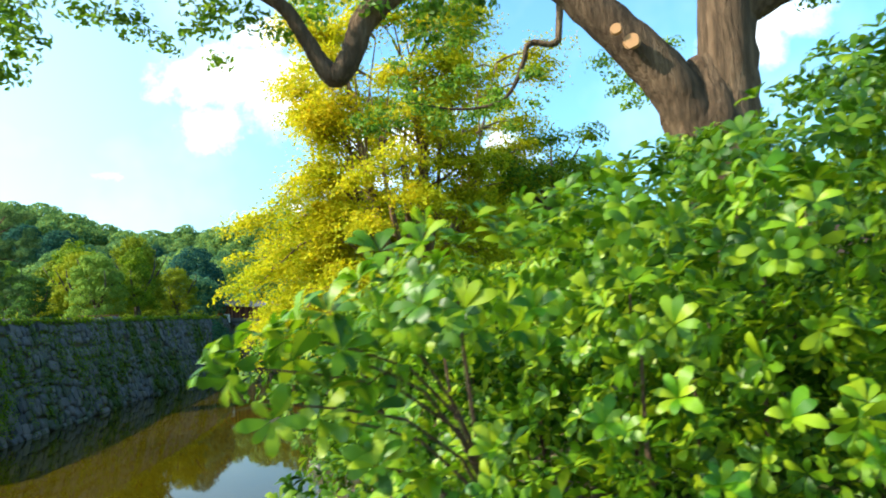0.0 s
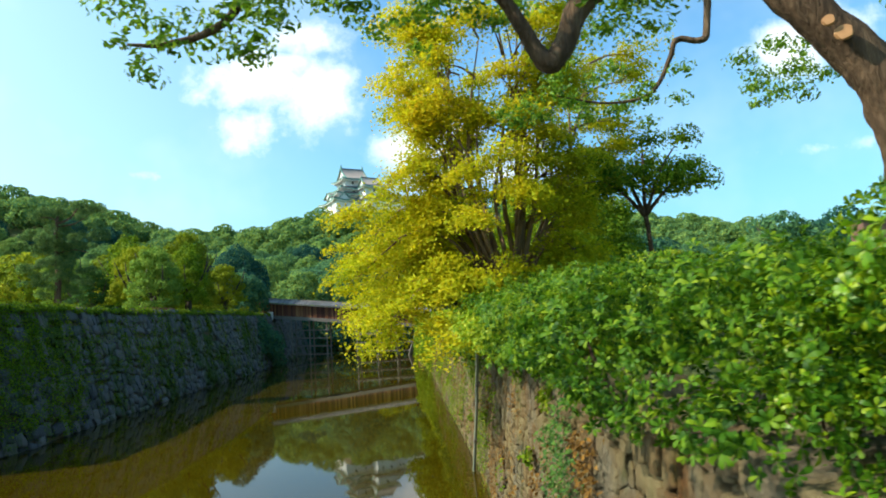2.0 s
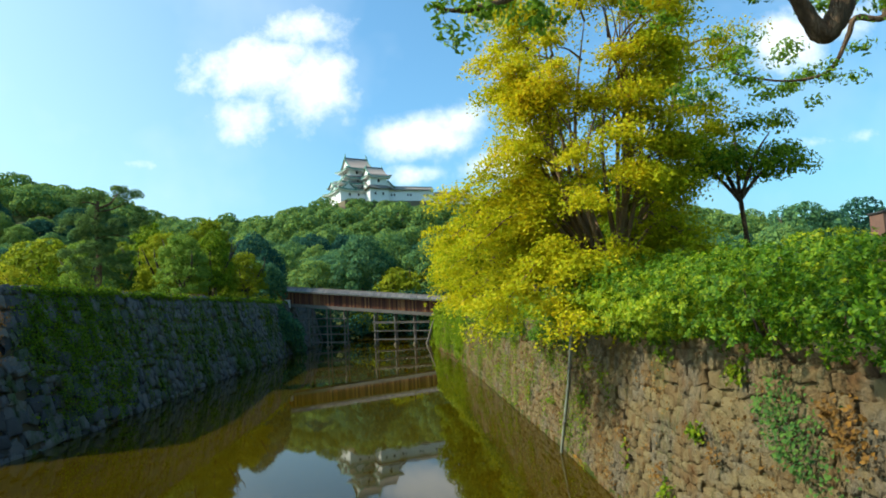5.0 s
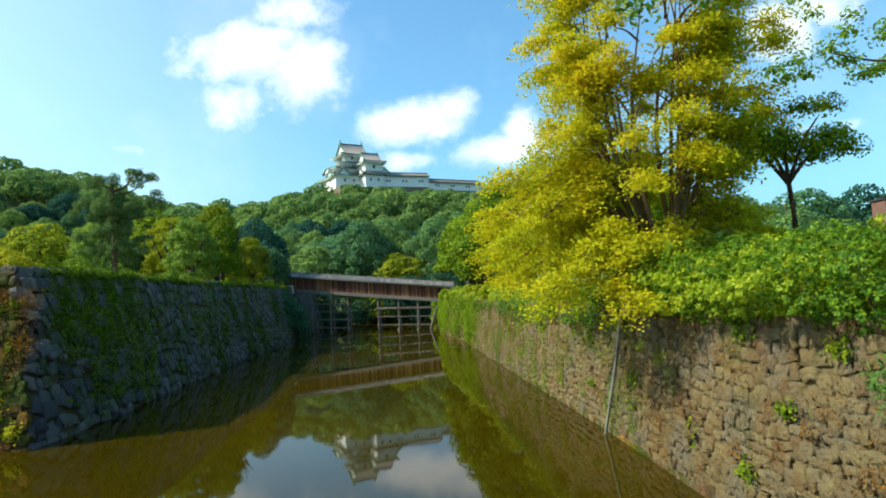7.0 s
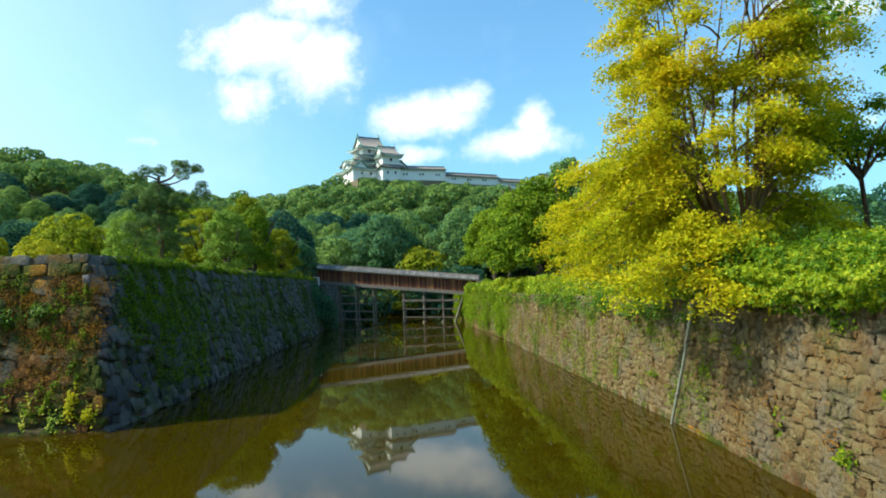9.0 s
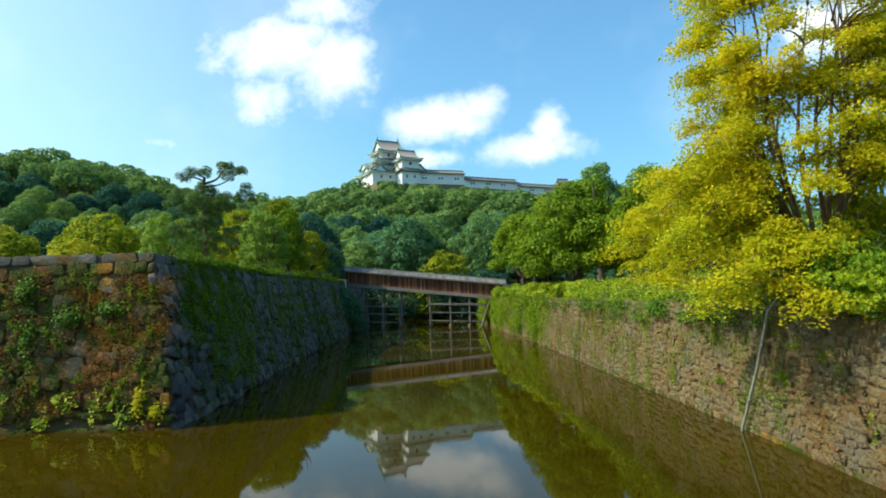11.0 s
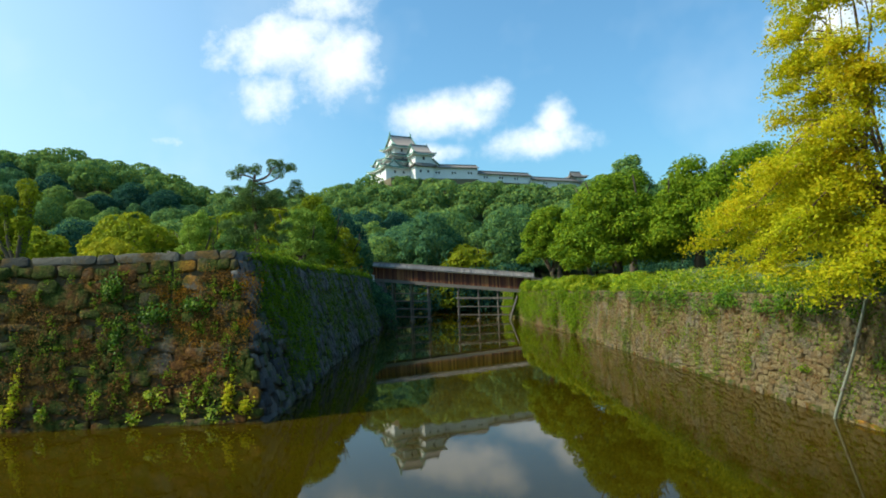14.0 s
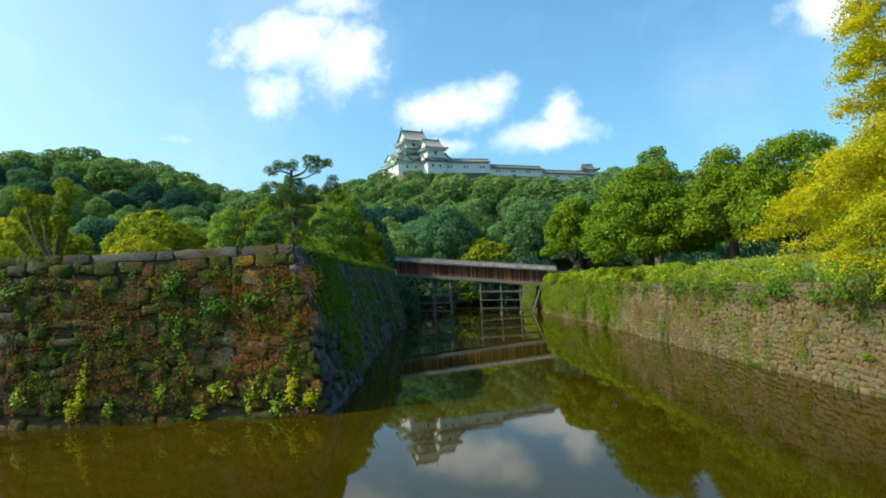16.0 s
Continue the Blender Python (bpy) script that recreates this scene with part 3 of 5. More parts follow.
# ---- the castle keep on the hill ----
def hip_roof(name, cx, cy, z, hx, hy, over, rise, inner, mat, parent, curl=0.5):
    """A skirt roof with eaves that curl up at the corners."""
    bm = bmesh.new()
    rings = []
    for f, s in ((1.0, 0.0), (0.62, 0.32), (0.3, 0.62), (0.0, 1.0)):
        ring = []
        ex, ey = lerp(inner[0], hx + over, f), lerp(inner[1], hy + over, f)
        k = 6
        for sx, sy, dx, dy in ((-1, -1, 1, 0), (1, -1, 0, 1), (1, 1, -1, 0), (-1, 1, 0, -1)):
            for i in range(k):
                t = i / k
                px, py = sx * ex + dx * 2 * ex * t, sy * ey + dy * 2 * ey * t
                c = (abs(2 * t - 1)) ** 4
                ring.append(bm.verts.new((cx + px, cy + py, z + rise * s + curl * c * f)))
        rings.append(ring)
    low = [bm.verts.new((v.co.x, v.co.y, v.co.z - 0.35)) for v in rings[0]]
    rings.insert(0, low)
    for a, b in zip(rings, rings[1:]):
        for i in range(len(a)):
            j = (i + 1) % len(a)
            bm.faces.new((a[i], a[j], b[j], b[i]))
    bm.faces.new(rings[-1])
    bm.faces.new(low[::-1])
    return part(name, from_bm(name, bm, mat), parent)


def gable(name, cx, cy, z, half, length, rise, mat, parent, turn=0.0, edge=0.35):
    """A gabled roof piece with curved slopes; the ridge runs along its length."""
    bm = bmesh.new()
    prof = [(-1.0, 0.0), (-0.6, 0.30), (-0.28, 0.62), (0.0, 1.0), (0.28, 0.62), (0.6, 0.30), (1.0, 0.0)]
    ends = []
    for s in (-1, 1):
        top = [bm.verts.new((s * length / 2, half * a, rise * b)) for a, b in prof]
        bot = [bm.verts.new((s * length / 2, half * a * 0.98, rise * b - edge)) for a, b in prof]
        ends.append((top, bot))
    for i in range(len(prof) - 1):
        bm.faces.new((ends[0][0][i], ends[1][0][i], ends[1][0][i + 1], ends[0][0][i + 1]))
        bm.faces.new((ends[0][1][i], ends[0][1][i + 1], ends[1][1][i + 1], ends[1][1][i]))
        for e in ends:
            bm.faces.new((e[0][i], e[0][i + 1], e[1][i + 1], e[1][i]))
    for i in (0, len(prof) - 1):
        bm.faces.new((ends[0][0][i], ends[1][0][i], ends[1][1][i], ends[0][1][i]))
    bmesh.ops.transform(bm, matrix=pose(cx, cy, z, 0, 0, turn), verts=bm.verts)
    return part(name, from_bm(name, bm, mat), parent)


def gable_face(cx, cy, z, half, rise, parent, turn):
    bm = bmesh.new()
    vs = [bm.verts.new((d, half * a, rise * b)) for d in (0, 0.15) for a, b in ((-0.86, 0), (0.86, 0), (0.24, 0.58), (0, 0.9), (-0.24, 0.58))]
    bm.faces.new(vs[:5]), bm.faces.new(vs[5:])
    for i in range(5):
        bm.faces.new((vs[i], vs[(i + 1) % 5], vs[5 + (i + 1) % 5], vs[5 + i]))
    bmesh.ops.transform(bm, matrix=pose(cx, cy, z, 0, 0, turn), verts=bm.verts)
    return part("gable_wall", from_bm("gable_wall", bm, "plaster"), parent)


def windows_row(parent, x0, x1, y, z, n, w=0.8, h=1.1):
    for i in range(n):
        x = lerp(x0, x1, (i + 0.5) / n)
        ob = part("window", box_mesh("window", (x - w / 2, y - 0.1, z), (x + w / 2, y + 0.1, z + h), "dark", 0.03), parent)
        part("sill", box_mesh("sill", (x - w / 2 - 0.1, y - 0.2, z - 0.14), (x + w / 2 + 0.1, y + 0.05, z - 0.02), "plaster"), ob)


def build_keep():
    k = thing("castle_keep", "white three-tier castle keep with curved tiled roofs and copper edges", "castle", at=(0, 0, 0))
    k.matrix_world = pose(-49.5, 252, 44.6, 0, 0, 33)
    tiers = [(1.0, 0, 0.0, 9.5, 7.8, 4.0, 1.2, 1.4), (1.2, 0, 4.0, 8.0, 6.8, 2.6, 1.4, 1.5), (1.6, 0, 6.8, 6.0, 5.4, 2.4, 1.4, 1.3), (1.8, 0, 10.0, 4.9, 4.5, 3.0, 1.8, 1.4)]
    for i, (cx, cy, z, hx, hy, h, over, rise) in enumerate(tiers):
        part("tier_wall", box_mesh("tier_wall", (cx - hx, cy - hy, z - (2 if i == 0 else 1.2)), (cx + hx, cy + hy, z + h), "plaster", 0.05), k)
        inner = tiers[i + 1][3:5] if i < 3 else (3.4, 2.4)
        hip_roof("skirt_roof", cx, cy, z + h, hx, hy, over, rise, inner, "tile", k, 0.8)
        hip_roof("eave_soffit", cx, cy, z + h - 0.3, hx, hy, over - 0.1, 0.2, (hx, hy), "plaster", k, 0.8)
        hip_roof("eave_trim", cx, cy, z + h + 0.05, hx, hy, over + 0.14, 0.05, (hx + over - 0.4, hy + over - 0.4), "copper", k, 0.9)
    windows_row(k, -6.5, 8.5, -7.8, 1.7, 4, 0.7, 1.0)
    windows_row(k, -1.5, 5.0, -5.4, 7.6, 2, 0.7, 0.9)
    windows_row(k, -1.5, 5.0, -4.5, 11.2, 2, 0.8, 1.2)
    for x, y, z, w in ((-8.5, -2.5, 1.7, 0.8), (-8.5, 2.5, 1.7, 0.8), (-6.8, -1.0, 4.9, 0.7), (-6.8, 1.2, 4.9, 0.7), (-4.4, 0.0, 7.6, 0.8), (-3.1, -1.0, 11.2, 0.8), (-3.1, 1.0, 11.2, 0.8)):
        part("window", box_mesh("window", (x - 0.08, y - w / 2, z), (x + 0.08, y + w / 2, z + 1.1), "dark", 0.03), k)
    part("stone_base", box_mesh("stone_base", (-8.9, -13.2, -16), (13.2, 8.0, -1.2), "stone_cap"), k)
    # top roof, ridge along x, with its two ridge fish
    gable("top_roof", 1.8, 0, 13.6, 5.6, 9.6, 4.9, "tile_warm", k)
    for s in (-1, 1):
        gable_face(1.8 + s * 4.4, 0, 13.6, 4.9, 4.6, k, 0)
        gable("barge_trim", 1.8 + s * 4.9, 0, 13.66, 5.8, 0.4, 5.1, "copper", k)
        v, f = tube([(1.8 + s * 4.3, 0, 18.2), (1.8 + s * 4.7, 0, 19.3), (1.8 + s * 4.4, 0, 20.4)], [0.45, 0.34, 0.08], 6)
        part("ridge_fish", mesh_data("ridge_fish", v, f, "copper"), k)
    part("ridge", box_mesh("ridge", (-2.8, -0.3, 18.1), (6.4, 0.3, 18.65), "tile", 0.05), k)
    # dormer gables on the fronts
    for cx, z, half, rise, y in ((-5.2, 4.3, 3.3, 2.9, -8.2), (10.2, 5.2, 3.0, 2.4, -11.6)):
        gable("dormer_roof", cx, y + 1.5, z, half, 4.2, rise, "tile", k, 90)
        gable("dormer_trim", cx, y - 0.62, z + 0.06, half + 0.1, 0.22, rise + 0.1, "copper", k, 90)
        gable_face(cx, y - 0.2, z, half, rise, k, 90)
    for x, cy, z, half, rise in ((-8.3, 1.0, 6.4, 4.6, 2.0), (1.4, -9.0, 4.3, 3.8, 2.9), (-9.0, -3.2, 4.1, 3.4, 2.4)):
        gable("side_dormer", x + 1.4, cy, z, half, 3.6, rise, "tile", k, 0)
        gable_face(x - 0.1, cy, z, half - 0.5, rise - 0.2, k, 0)
        gable("side_dormer_trim", x - 0.5, cy, z + 0.06, half + 0.1, 0.22, rise + 0.1, "copper", k, 0)
    # lesser keep standing before the front
    part("lesser_base_wall", box_mesh("lesser_base_wall", (1.7, -12.9, -2), (9.6, -5.0, 4.2), "plaster", 0.05), k)
    part("lesser_side_wall", box_mesh("lesser_side_wall", (9.5, -11.5, -2), (12.6, -5.2, 5.2), "plaster", 0.05), k)
    hip_roof("lesser_skirt", 5.7, -9.0, 4.2, 4.0, 3.9, 1.1, 1.3, (3.7, 3.6), "tile", k, 0.6)
    part("lesser_wall", box_mesh("lesser_wall", (2.0, -12.6, 4.0), (9.4, -5.4, 9.0), "plaster", 0.05), k)
    hip_roof("lesser_roof", 5.7, -9.0, 8.9, 3.7, 3.6, 1.4, 1.4, (3.2, 2.4), "tile", k, 0.7)
    hip_roof("lesser_soffit", 5.7, -9.0, 8.62, 3.7, 3.6, 1.3, 0.2, (3.6, 3.5), "plaster", k, 0.7)
    hip_roof("lesser_trim", 5.7, -9.0, 8.95, 3.7, 3.6, 1.46, 0.05, (4.7, 4.6), "copper", k, 0.7)
    gable("lesser_top", 5.7, -9.0, 9.8, 3.7, 7.6, 3.4, "tile_warm", k)
    gable("lesser_barge", 1.75, -9.0, 9.86, 3.9, 0.3, 3.6, "copper", k)
    gable_face(2.2, -9.0, 9.8, 3.2, 3.2, k, 0)
    part("ridge", box_mesh("ridge", (2.0, -9.25, 12.9), (9.3, -8.75, 13.35), "tile", 0.05), k)
    for x in (2.3, 9.0):
        v, f = tube([(x, -9.0, 13.2), (x, -9.0, 14.3)], [0.3, 0.06], 6)
        part("ridge_fish", mesh_data("ridge_fish", v, f, "copper"), k)
    windows_row(k, 4.0, 7.4, -12.6, 6.6, 1, 0.9, 1.2)
    windows_row(k, 2.4, 9.0, -12.9, 1.6, 2, 0.7, 1.0)


def build_long_turret(name, p, q, z0, z1, height, label, bays):
    """A long white corridor turret from p to q with small windows and a grey gabled roof."""
    t = thing(name, label, "castle wall")
    d = Vector((q[0] - p[0], q[1] - p[1]))
    length, turn = d.length, math.degrees(math.atan2(d.y, d.x))
    t.matrix_world = pose(p[0], p[1], z0, 0, 0, turn)
    n = max(1, round(length / 24))
    for i in range(n):
        a, b, dz = length * i / n, length * (i + 1) / n, (z1 - z0) * i / n
        part("stone_base", box_mesh("stone_base", (a, 0.1, dz - 14), (b, 4.0, dz), "stone_cap"), t)
        part("white_wall", box_mesh("white_wall", (a, 0, dz - 0.2), (b, 4.2, dz + height), "plaster", 0.03), t)
        gable("roof", (a + b) / 2, 2.1, dz + height - 0.1, 3.0, b - a + 0.4, 1.5, "tile", t)
        part("ridge", box_mesh("ridge", (a - 0.2, 1.9, dz + height + 1.3), (b + 0.2, 2.3, dz + height + 1.6), "tile"), t)
    for i in range(bays):
        x = length * (i + 0.5) / bays
        dz = (z1 - z0) * min(n - 1, int(n * x / length)) / n
        for o in (-0.6, 0.6):
            part("window", box_mesh("window", (x + o - 0.3, -0.06, dz + height * 0.4), (x + o + 0.3, 0.06, dz + height * 0.4 + 0.8), "dark"), t)
    return t


build_keep()
build_long_turret("corridor_turret", (-36, 247), (-17, 254.5), 44.4, 43.6, 4.4, "white corridor turret joining the keep, grey tiled roof", 3)
build_long_turret("castle_wall", (-17, 254.5), (27, 280), 43.4, 40.6, 3.2, "long white castle wall with paired loopholes and tiled coping", 7)


def build_corner_turret():
    t = thing("corner_turret", "small two-storey white corner turret above the trees", "turret")
    t.matrix_world = pose(26, 285, 41.5, 0, 0, 20)
    part("lower_wall", box_mesh("lower_wall", (-4, -4, -12), (4, 4, 3.0), "plaster", 0.04), t)
    hip_roof("skirt_roof", 0, 0, 3.0, 4, 4, 1.3, 1.2, (3, 3), "tile", t, 0.6)
    part("upper_wall", box_mesh("upper_wall", (-3, -3, 3), (3, 3, 6.0), "plaster", 0.04), t)
    hip_roof("roof", 0, 0, 6.0, 3, 3, 1.3, 1.2, (2.2, 1.6), "tile", t, 0.7)
    gable("top_roof", 0, 0, 7.0, 2.2, 5.0, 1.8, "tile", t)
    part("ridge", box_mesh("ridge", (-2.6, -0.2, 8.6), (2.6, 0.2, 9.0), "tile"), t)


build_corner_turret()


# ---- trees ----
def tree(name, at, label, limbs, crown, category="tree", group="", bark="bark_far", turn=0.0, scale=1.0, sides=7):
    t = thing(name, label, category, group)
    t.matrix_world = pose(*at, 0, 0, turn) @ Matrix.Scale(scale, 4)
    v, f = tubes(limbs, sides, 0.2, 3, 3)
    part("trunk", mesh_data("trunk", v, f, bark, True), t)
    if crown:
        part("crown", crown, t)
    return t


def fork_limbs(height, r, spread, count, seed, split=0.35):
    """A trunk that divides into limbs."""
    rng = np.random.default_rng(seed)
    out = [([(0, 0, -0.6), (0.05 * height * rng.normal() * 0.3, 0, height * split * 0.5), (0, 0, height * split)], [r * 1.35, r, r * 0.85])]
    for i in range(count):
        a = i * 2.399 + rng.random()
        w = spread * (0.45 + 0.5 * rng.random())
        e = Vector((w * math.cos(a), w * math.sin(a), height * (0.72 + 0.25 * rng.random())))
        s = Vector((0, 0, height * split * (0.75 + 0.25 * rng.random())))
        m = s.lerp(e, 0.5) + Vector((rng.normal(), rng.normal(), 0)) * 0.06 * height + Vector((math.cos(a), math.sin(a), 0)) * w * 0.12
        out.append(([s, m, e], [r * 0.55, r * 0.33, r * 0.08]))
    return out


def build_woods():
    kinds = []
    for i in range(5):
        lobes = dome_lobes(5.0, 7.0, 36, 40 + i, 2.2, 0.28)
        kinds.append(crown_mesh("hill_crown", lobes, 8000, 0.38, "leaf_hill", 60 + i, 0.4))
    olive = [crown_mesh("olive_crown", dome_lobes(4.4, 5.0, 20, 80 + i, 2.0, 0.34), 3600, 0.5, "leaf_olive", 90 + i, 0.25) for i in range(3)]
    trunk_v, trunk_f = tubes(fork_limbs(7.5, 0.32, 3.4, 5, 7), 6, 0.2, 3, 2)
    trunk = mesh_data("trunk", trunk_v, trunk_f, "bark_far", True)

    def put(x, y, crown, s, label, group, lift=0.0, name="tree"):
        t = thing(name, label, "tree", group)
        t.matrix_world = pose(x, y, ground_height(x, y) - 0.4 + lift, 0, 0, random.uniform(0, 360)) @ Matrix.Diagonal((s, s, s * random.uniform(0.75, 1.3), 1))
        part("trunk", trunk, t)
        part("crown", crown, t)

    rng = random.Random(5)
    placed = []
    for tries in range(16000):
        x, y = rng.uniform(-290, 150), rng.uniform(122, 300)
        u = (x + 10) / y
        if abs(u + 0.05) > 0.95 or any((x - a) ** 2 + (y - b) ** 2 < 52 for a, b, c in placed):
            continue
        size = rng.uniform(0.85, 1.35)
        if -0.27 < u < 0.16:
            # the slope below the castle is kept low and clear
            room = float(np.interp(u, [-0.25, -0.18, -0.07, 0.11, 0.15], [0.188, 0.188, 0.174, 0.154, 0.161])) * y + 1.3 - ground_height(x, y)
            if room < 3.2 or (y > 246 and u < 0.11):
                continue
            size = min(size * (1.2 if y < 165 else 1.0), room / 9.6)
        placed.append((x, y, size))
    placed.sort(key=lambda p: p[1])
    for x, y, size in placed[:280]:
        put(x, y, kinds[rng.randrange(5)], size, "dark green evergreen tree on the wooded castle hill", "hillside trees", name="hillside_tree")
    light = [leaves(*lobe_points(dome_lobes(5.0, 7.0, 15, 140 + i, 2.2, 0.42), 1500, np.random.default_rng(150 + i), 0.25), 0.85, np.random.default_rng(160 + i), 0.65) for i in range(4)]
    VV, FF, at = [], [], 0
    for x, y, size in placed[280:]:
        V, F = light[rng.randrange(4)]
        a = rng.uniform(0, 6.28)
        R = np.array([[math.cos(a), -math.sin(a), 0], [math.sin(a), math.cos(a), 0], [0, 0, 1]])
        VV.append((V * size) @ R.T + np.array([x, y, ground_height(x, y) - 0.6]))
        FF.append(F + at)
        at += len(V)
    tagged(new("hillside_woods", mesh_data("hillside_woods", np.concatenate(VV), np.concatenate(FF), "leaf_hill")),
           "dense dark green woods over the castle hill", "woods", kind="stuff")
    # slender grove close behind the mossy wall
    grove = [crown_mesh("grove_crown", dome_lobes(2.7, 7.2, 46, 180 + i, 1.2, 0.27), 8000, 0.24, ("leaf_grove", "leaf_olive", "leaf_green")[i], 190 + i, 0.75, 0.6, 0.4) for i in range(3)]
    for i, (x, y, s) in enumerate(((-30.8, 57, 0.95), (-34.4, 61, 1.05), (-30.6, 64, 0.8), (-38.6, 60, 0.82), (-33.0, 69, 1.1), (-37.2, 67, 1.1), (-43.5, 63, 0.85), (-31.2, 75, 0.95), (-41.5, 72, 1.05))):
        put(x, y, grove[i % 3], s, "green broadleaf tree in the grove behind the mossy wall", "grove trees", name="grove_tree")
    # row of lighter trees behind the mossy wall
    for x, y, s, k in BANK_TREES:
        put(x, y, olive[k] if k < 3 else kinds[k - 3], s * (1.0 if k < 3 else 0.82), "rounded olive-green tree on the bank behind the stone wall" if k < 3 else "dark green tree beside the covered bridge", "bank trees", name="bank_tree")


BANK_TREES = [(-62, 84, 1.3, 0), (-52, 90, 1.5, 1), (-41, 92, 1.35, 2), (-71, 96, 1.6, 1), (-84, 92, 1.5, 2), (-96, 100, 1.7, 0), (-112, 104, 1.7, 1), (-46, 108, 1.5, 4),
              (-30.8, 82.5, 0.8, 3), (-29.0, 79.0, 0.86, 4), (-35.5, 90, 1.1, 4), (-40, 100, 1.3, 5), (-58, 112, 1.6, 3), (-74, 116, 1.7, 6), (-22, 117, 1.35, 0), (-17.5, 119, 1.25, 1), (-11, 118, 1.3, 4), (-92, 118, 1.7, 7),
              (-110, 122, 1.8, 3), (-130, 118, 1.8, 4), (-27, 124, 1.3, 5), (-6, 122, 1.4, 5), (4, 112, 1.4, 3), (-2, 104, 1.3, 4), (-60, 74, 0.9, 2), (-78, 78, 1.1, 0), (-48, 78, 0.8, 1), (-100, 84, 1.3, 4), (-118, 92, 1.5, 5), (-66, 104, 1.4, 5), (-52, 100, 1.2, 6), (-86, 106, 1.7, 3)]
build_woods()


def understory(name, label, spots, n, size, mat, seed, group=""):
    rng = np.random.default_rng(seed)
    t = thing(name, label, "shrub", group)
    lobes = []
    for x, y, z, r in spots:
        for k in range(3):
            s = r * (0.6 + 0.4 * rng.random())
            lobes.append((x + rng.normal() * r * 0.5, y + rng.normal() * r * 0.5, z + rng.normal() * r * 0.25, s, s, s * 0.8))
    part("foliage", crown_mesh("foliage", lobes, n, size, mat, seed, 0.35), t)


def build_understory():
    rng = random.Random(3)
    understory("bank_shrubs", "dark green shrubs crowding the far end of the moat", [(x, 112.5 + rng.uniform(0, 3), z, 1.7) for x in range(-36, -6, 2) for z in (-2.5, -0.5, 1.5, 3.2)], 16000, 0.4, "leaf_hill", 301)
    understory("bank_shrubs", "dark shrubs covering the landward end of the bridge", [(-33.0 + 2.2 * rng.random(), 84.0 + 2.0 * rng.random(), z, 1.25) for z in (3.9, 4.6, 5.4, 6.2, 7.0, 7.6) for k in range(3)], 7000, 0.36, "leaf_hill", 305)
    understory("bank_shrubs", "shaded green undergrowth beneath the bank trees", [(rng.uniform(4, 15), y, 2.3 + rng.uniform(0, 1.4), 1.3) for y in range(42, 100, 2)], 9000, 0.28, "leaf_hill", 302)
    understory("bank_shrubs", "bright green shrubs at the bridge end of the wall", [(along(RIGHT, y) + rng.uniform(0.2, 2.5), y, 0.7 + rng.uniform(0, 0.8), 0.8) for y in range(62, 82, 2)], 9000, 0.22, "leaf_green", 303)
    understory("bank_shrubs", "low green undergrowth on the bank behind the mossy wall", [(-29 - 45 * i / 60, 64 + rng.uniform(0, 16), 3.0 + rng.uniform(0, 0.6), 1.1) for i in range(60)], 14000, 0.22, "leaf_olive", 304)


build_understory()


def build_bank_fence():
    t = thing("fence", "pale weathered timber fence on the grassy bank", "fence")
    g = ground_height(-34.5, 61.5)
    for i in range(5):
        x = -36.6 + i
        part("post", box_mesh("post", (x - 0.07, 61.43, g - 0.2), (x + 0.07, 61.57, g + 1.6), "stone_cap", 0.01), t)
    for z in (0.5, 1.0, 1.48):
        part("rail", box_mesh("rail", (-36.8, 61.36, g + z), (-32.4, 61.43, g + z + 0.11), "stone_cap", 0.01), t)


build_bank_fence()


def build_bank_trees_right():
    def leafy(rx, rz, seed, base, count, size):
        return crown_mesh("crown", dome_lobes(rx, rz, 58, seed, base, 0.25), count, size, "leaf_green", seed + 1, 0.7, 0.6, 0.4)

    tree("broadleaf_tree", (-2.2, 55, 1.4), "large bright green broadleaf tree on the grassy bank", fork_limbs(9.5, 0.42, 4.0, 7, 21, 0.25), leafy(5.7, 8.8, 11, 0.4, 28000, 0.28))
    tree("broadleaf_tree", (3.4, 50, 1.6), "tall mid-green broadleaf tree with forked trunk on the bank", fork_limbs(8.6, 0.4, 3.6, 6, 22, 0.22), leafy(4.5, 7.6, 13, 1.1, 22000, 0.25))
    tree("broadleaf_tree", (6.0, 45, 1.6), "leaning green broadleaf tree with low forked limbs", fork_limbs(8.5, 0.42, 4.0, 6, 23, 0.2), leafy(4.6, 7.8, 15, 1.4, 22000, 0.24))
    tree("broadleaf_tree", (-5.4, 81, 0.9), "green broadleaf tree overhanging the end of the covered bridge", fork_limbs(8.5, 0.36, 3.6, 6, 24, 0.2), leafy(4.2, 8.0, 17, 2.4, 14000, 0.34))
    tree("bank_tree", (2.9, 72, 1.6), "tall dark evergreen rising behind the bank trees", fork_limbs(13, 0.4, 3, 6, 25, 0.3),
         crown_mesh("crown", dome_lobes(3.6, 12.5, 44, 19, 1.6, 0.34), 12000, 0.36, "leaf_hill", 20, 0.6))
    for x, y, s, sd in ((12, 66, 0.8, 31), (18, 58, 0.62, 32), (26, 62, 0.75, 33), (12, 84, 1.2, 34), (34, 74, 1.2, 35), (22, 90, 1.3, 36), (46, 84, 1.3, 37)):
        tree("bank_tree", (x, y, 1.6), "dark green tree on the far bank", fork_limbs(7, 0.3, 3, 5, sd),
             crown_mesh("crown", dome_lobes(4.4, 5.2, 16, sd, 2.0, 0.4), 4000, 0.45, "leaf_hill", sd, 0.3), scale=s)


build_bank_trees_right()


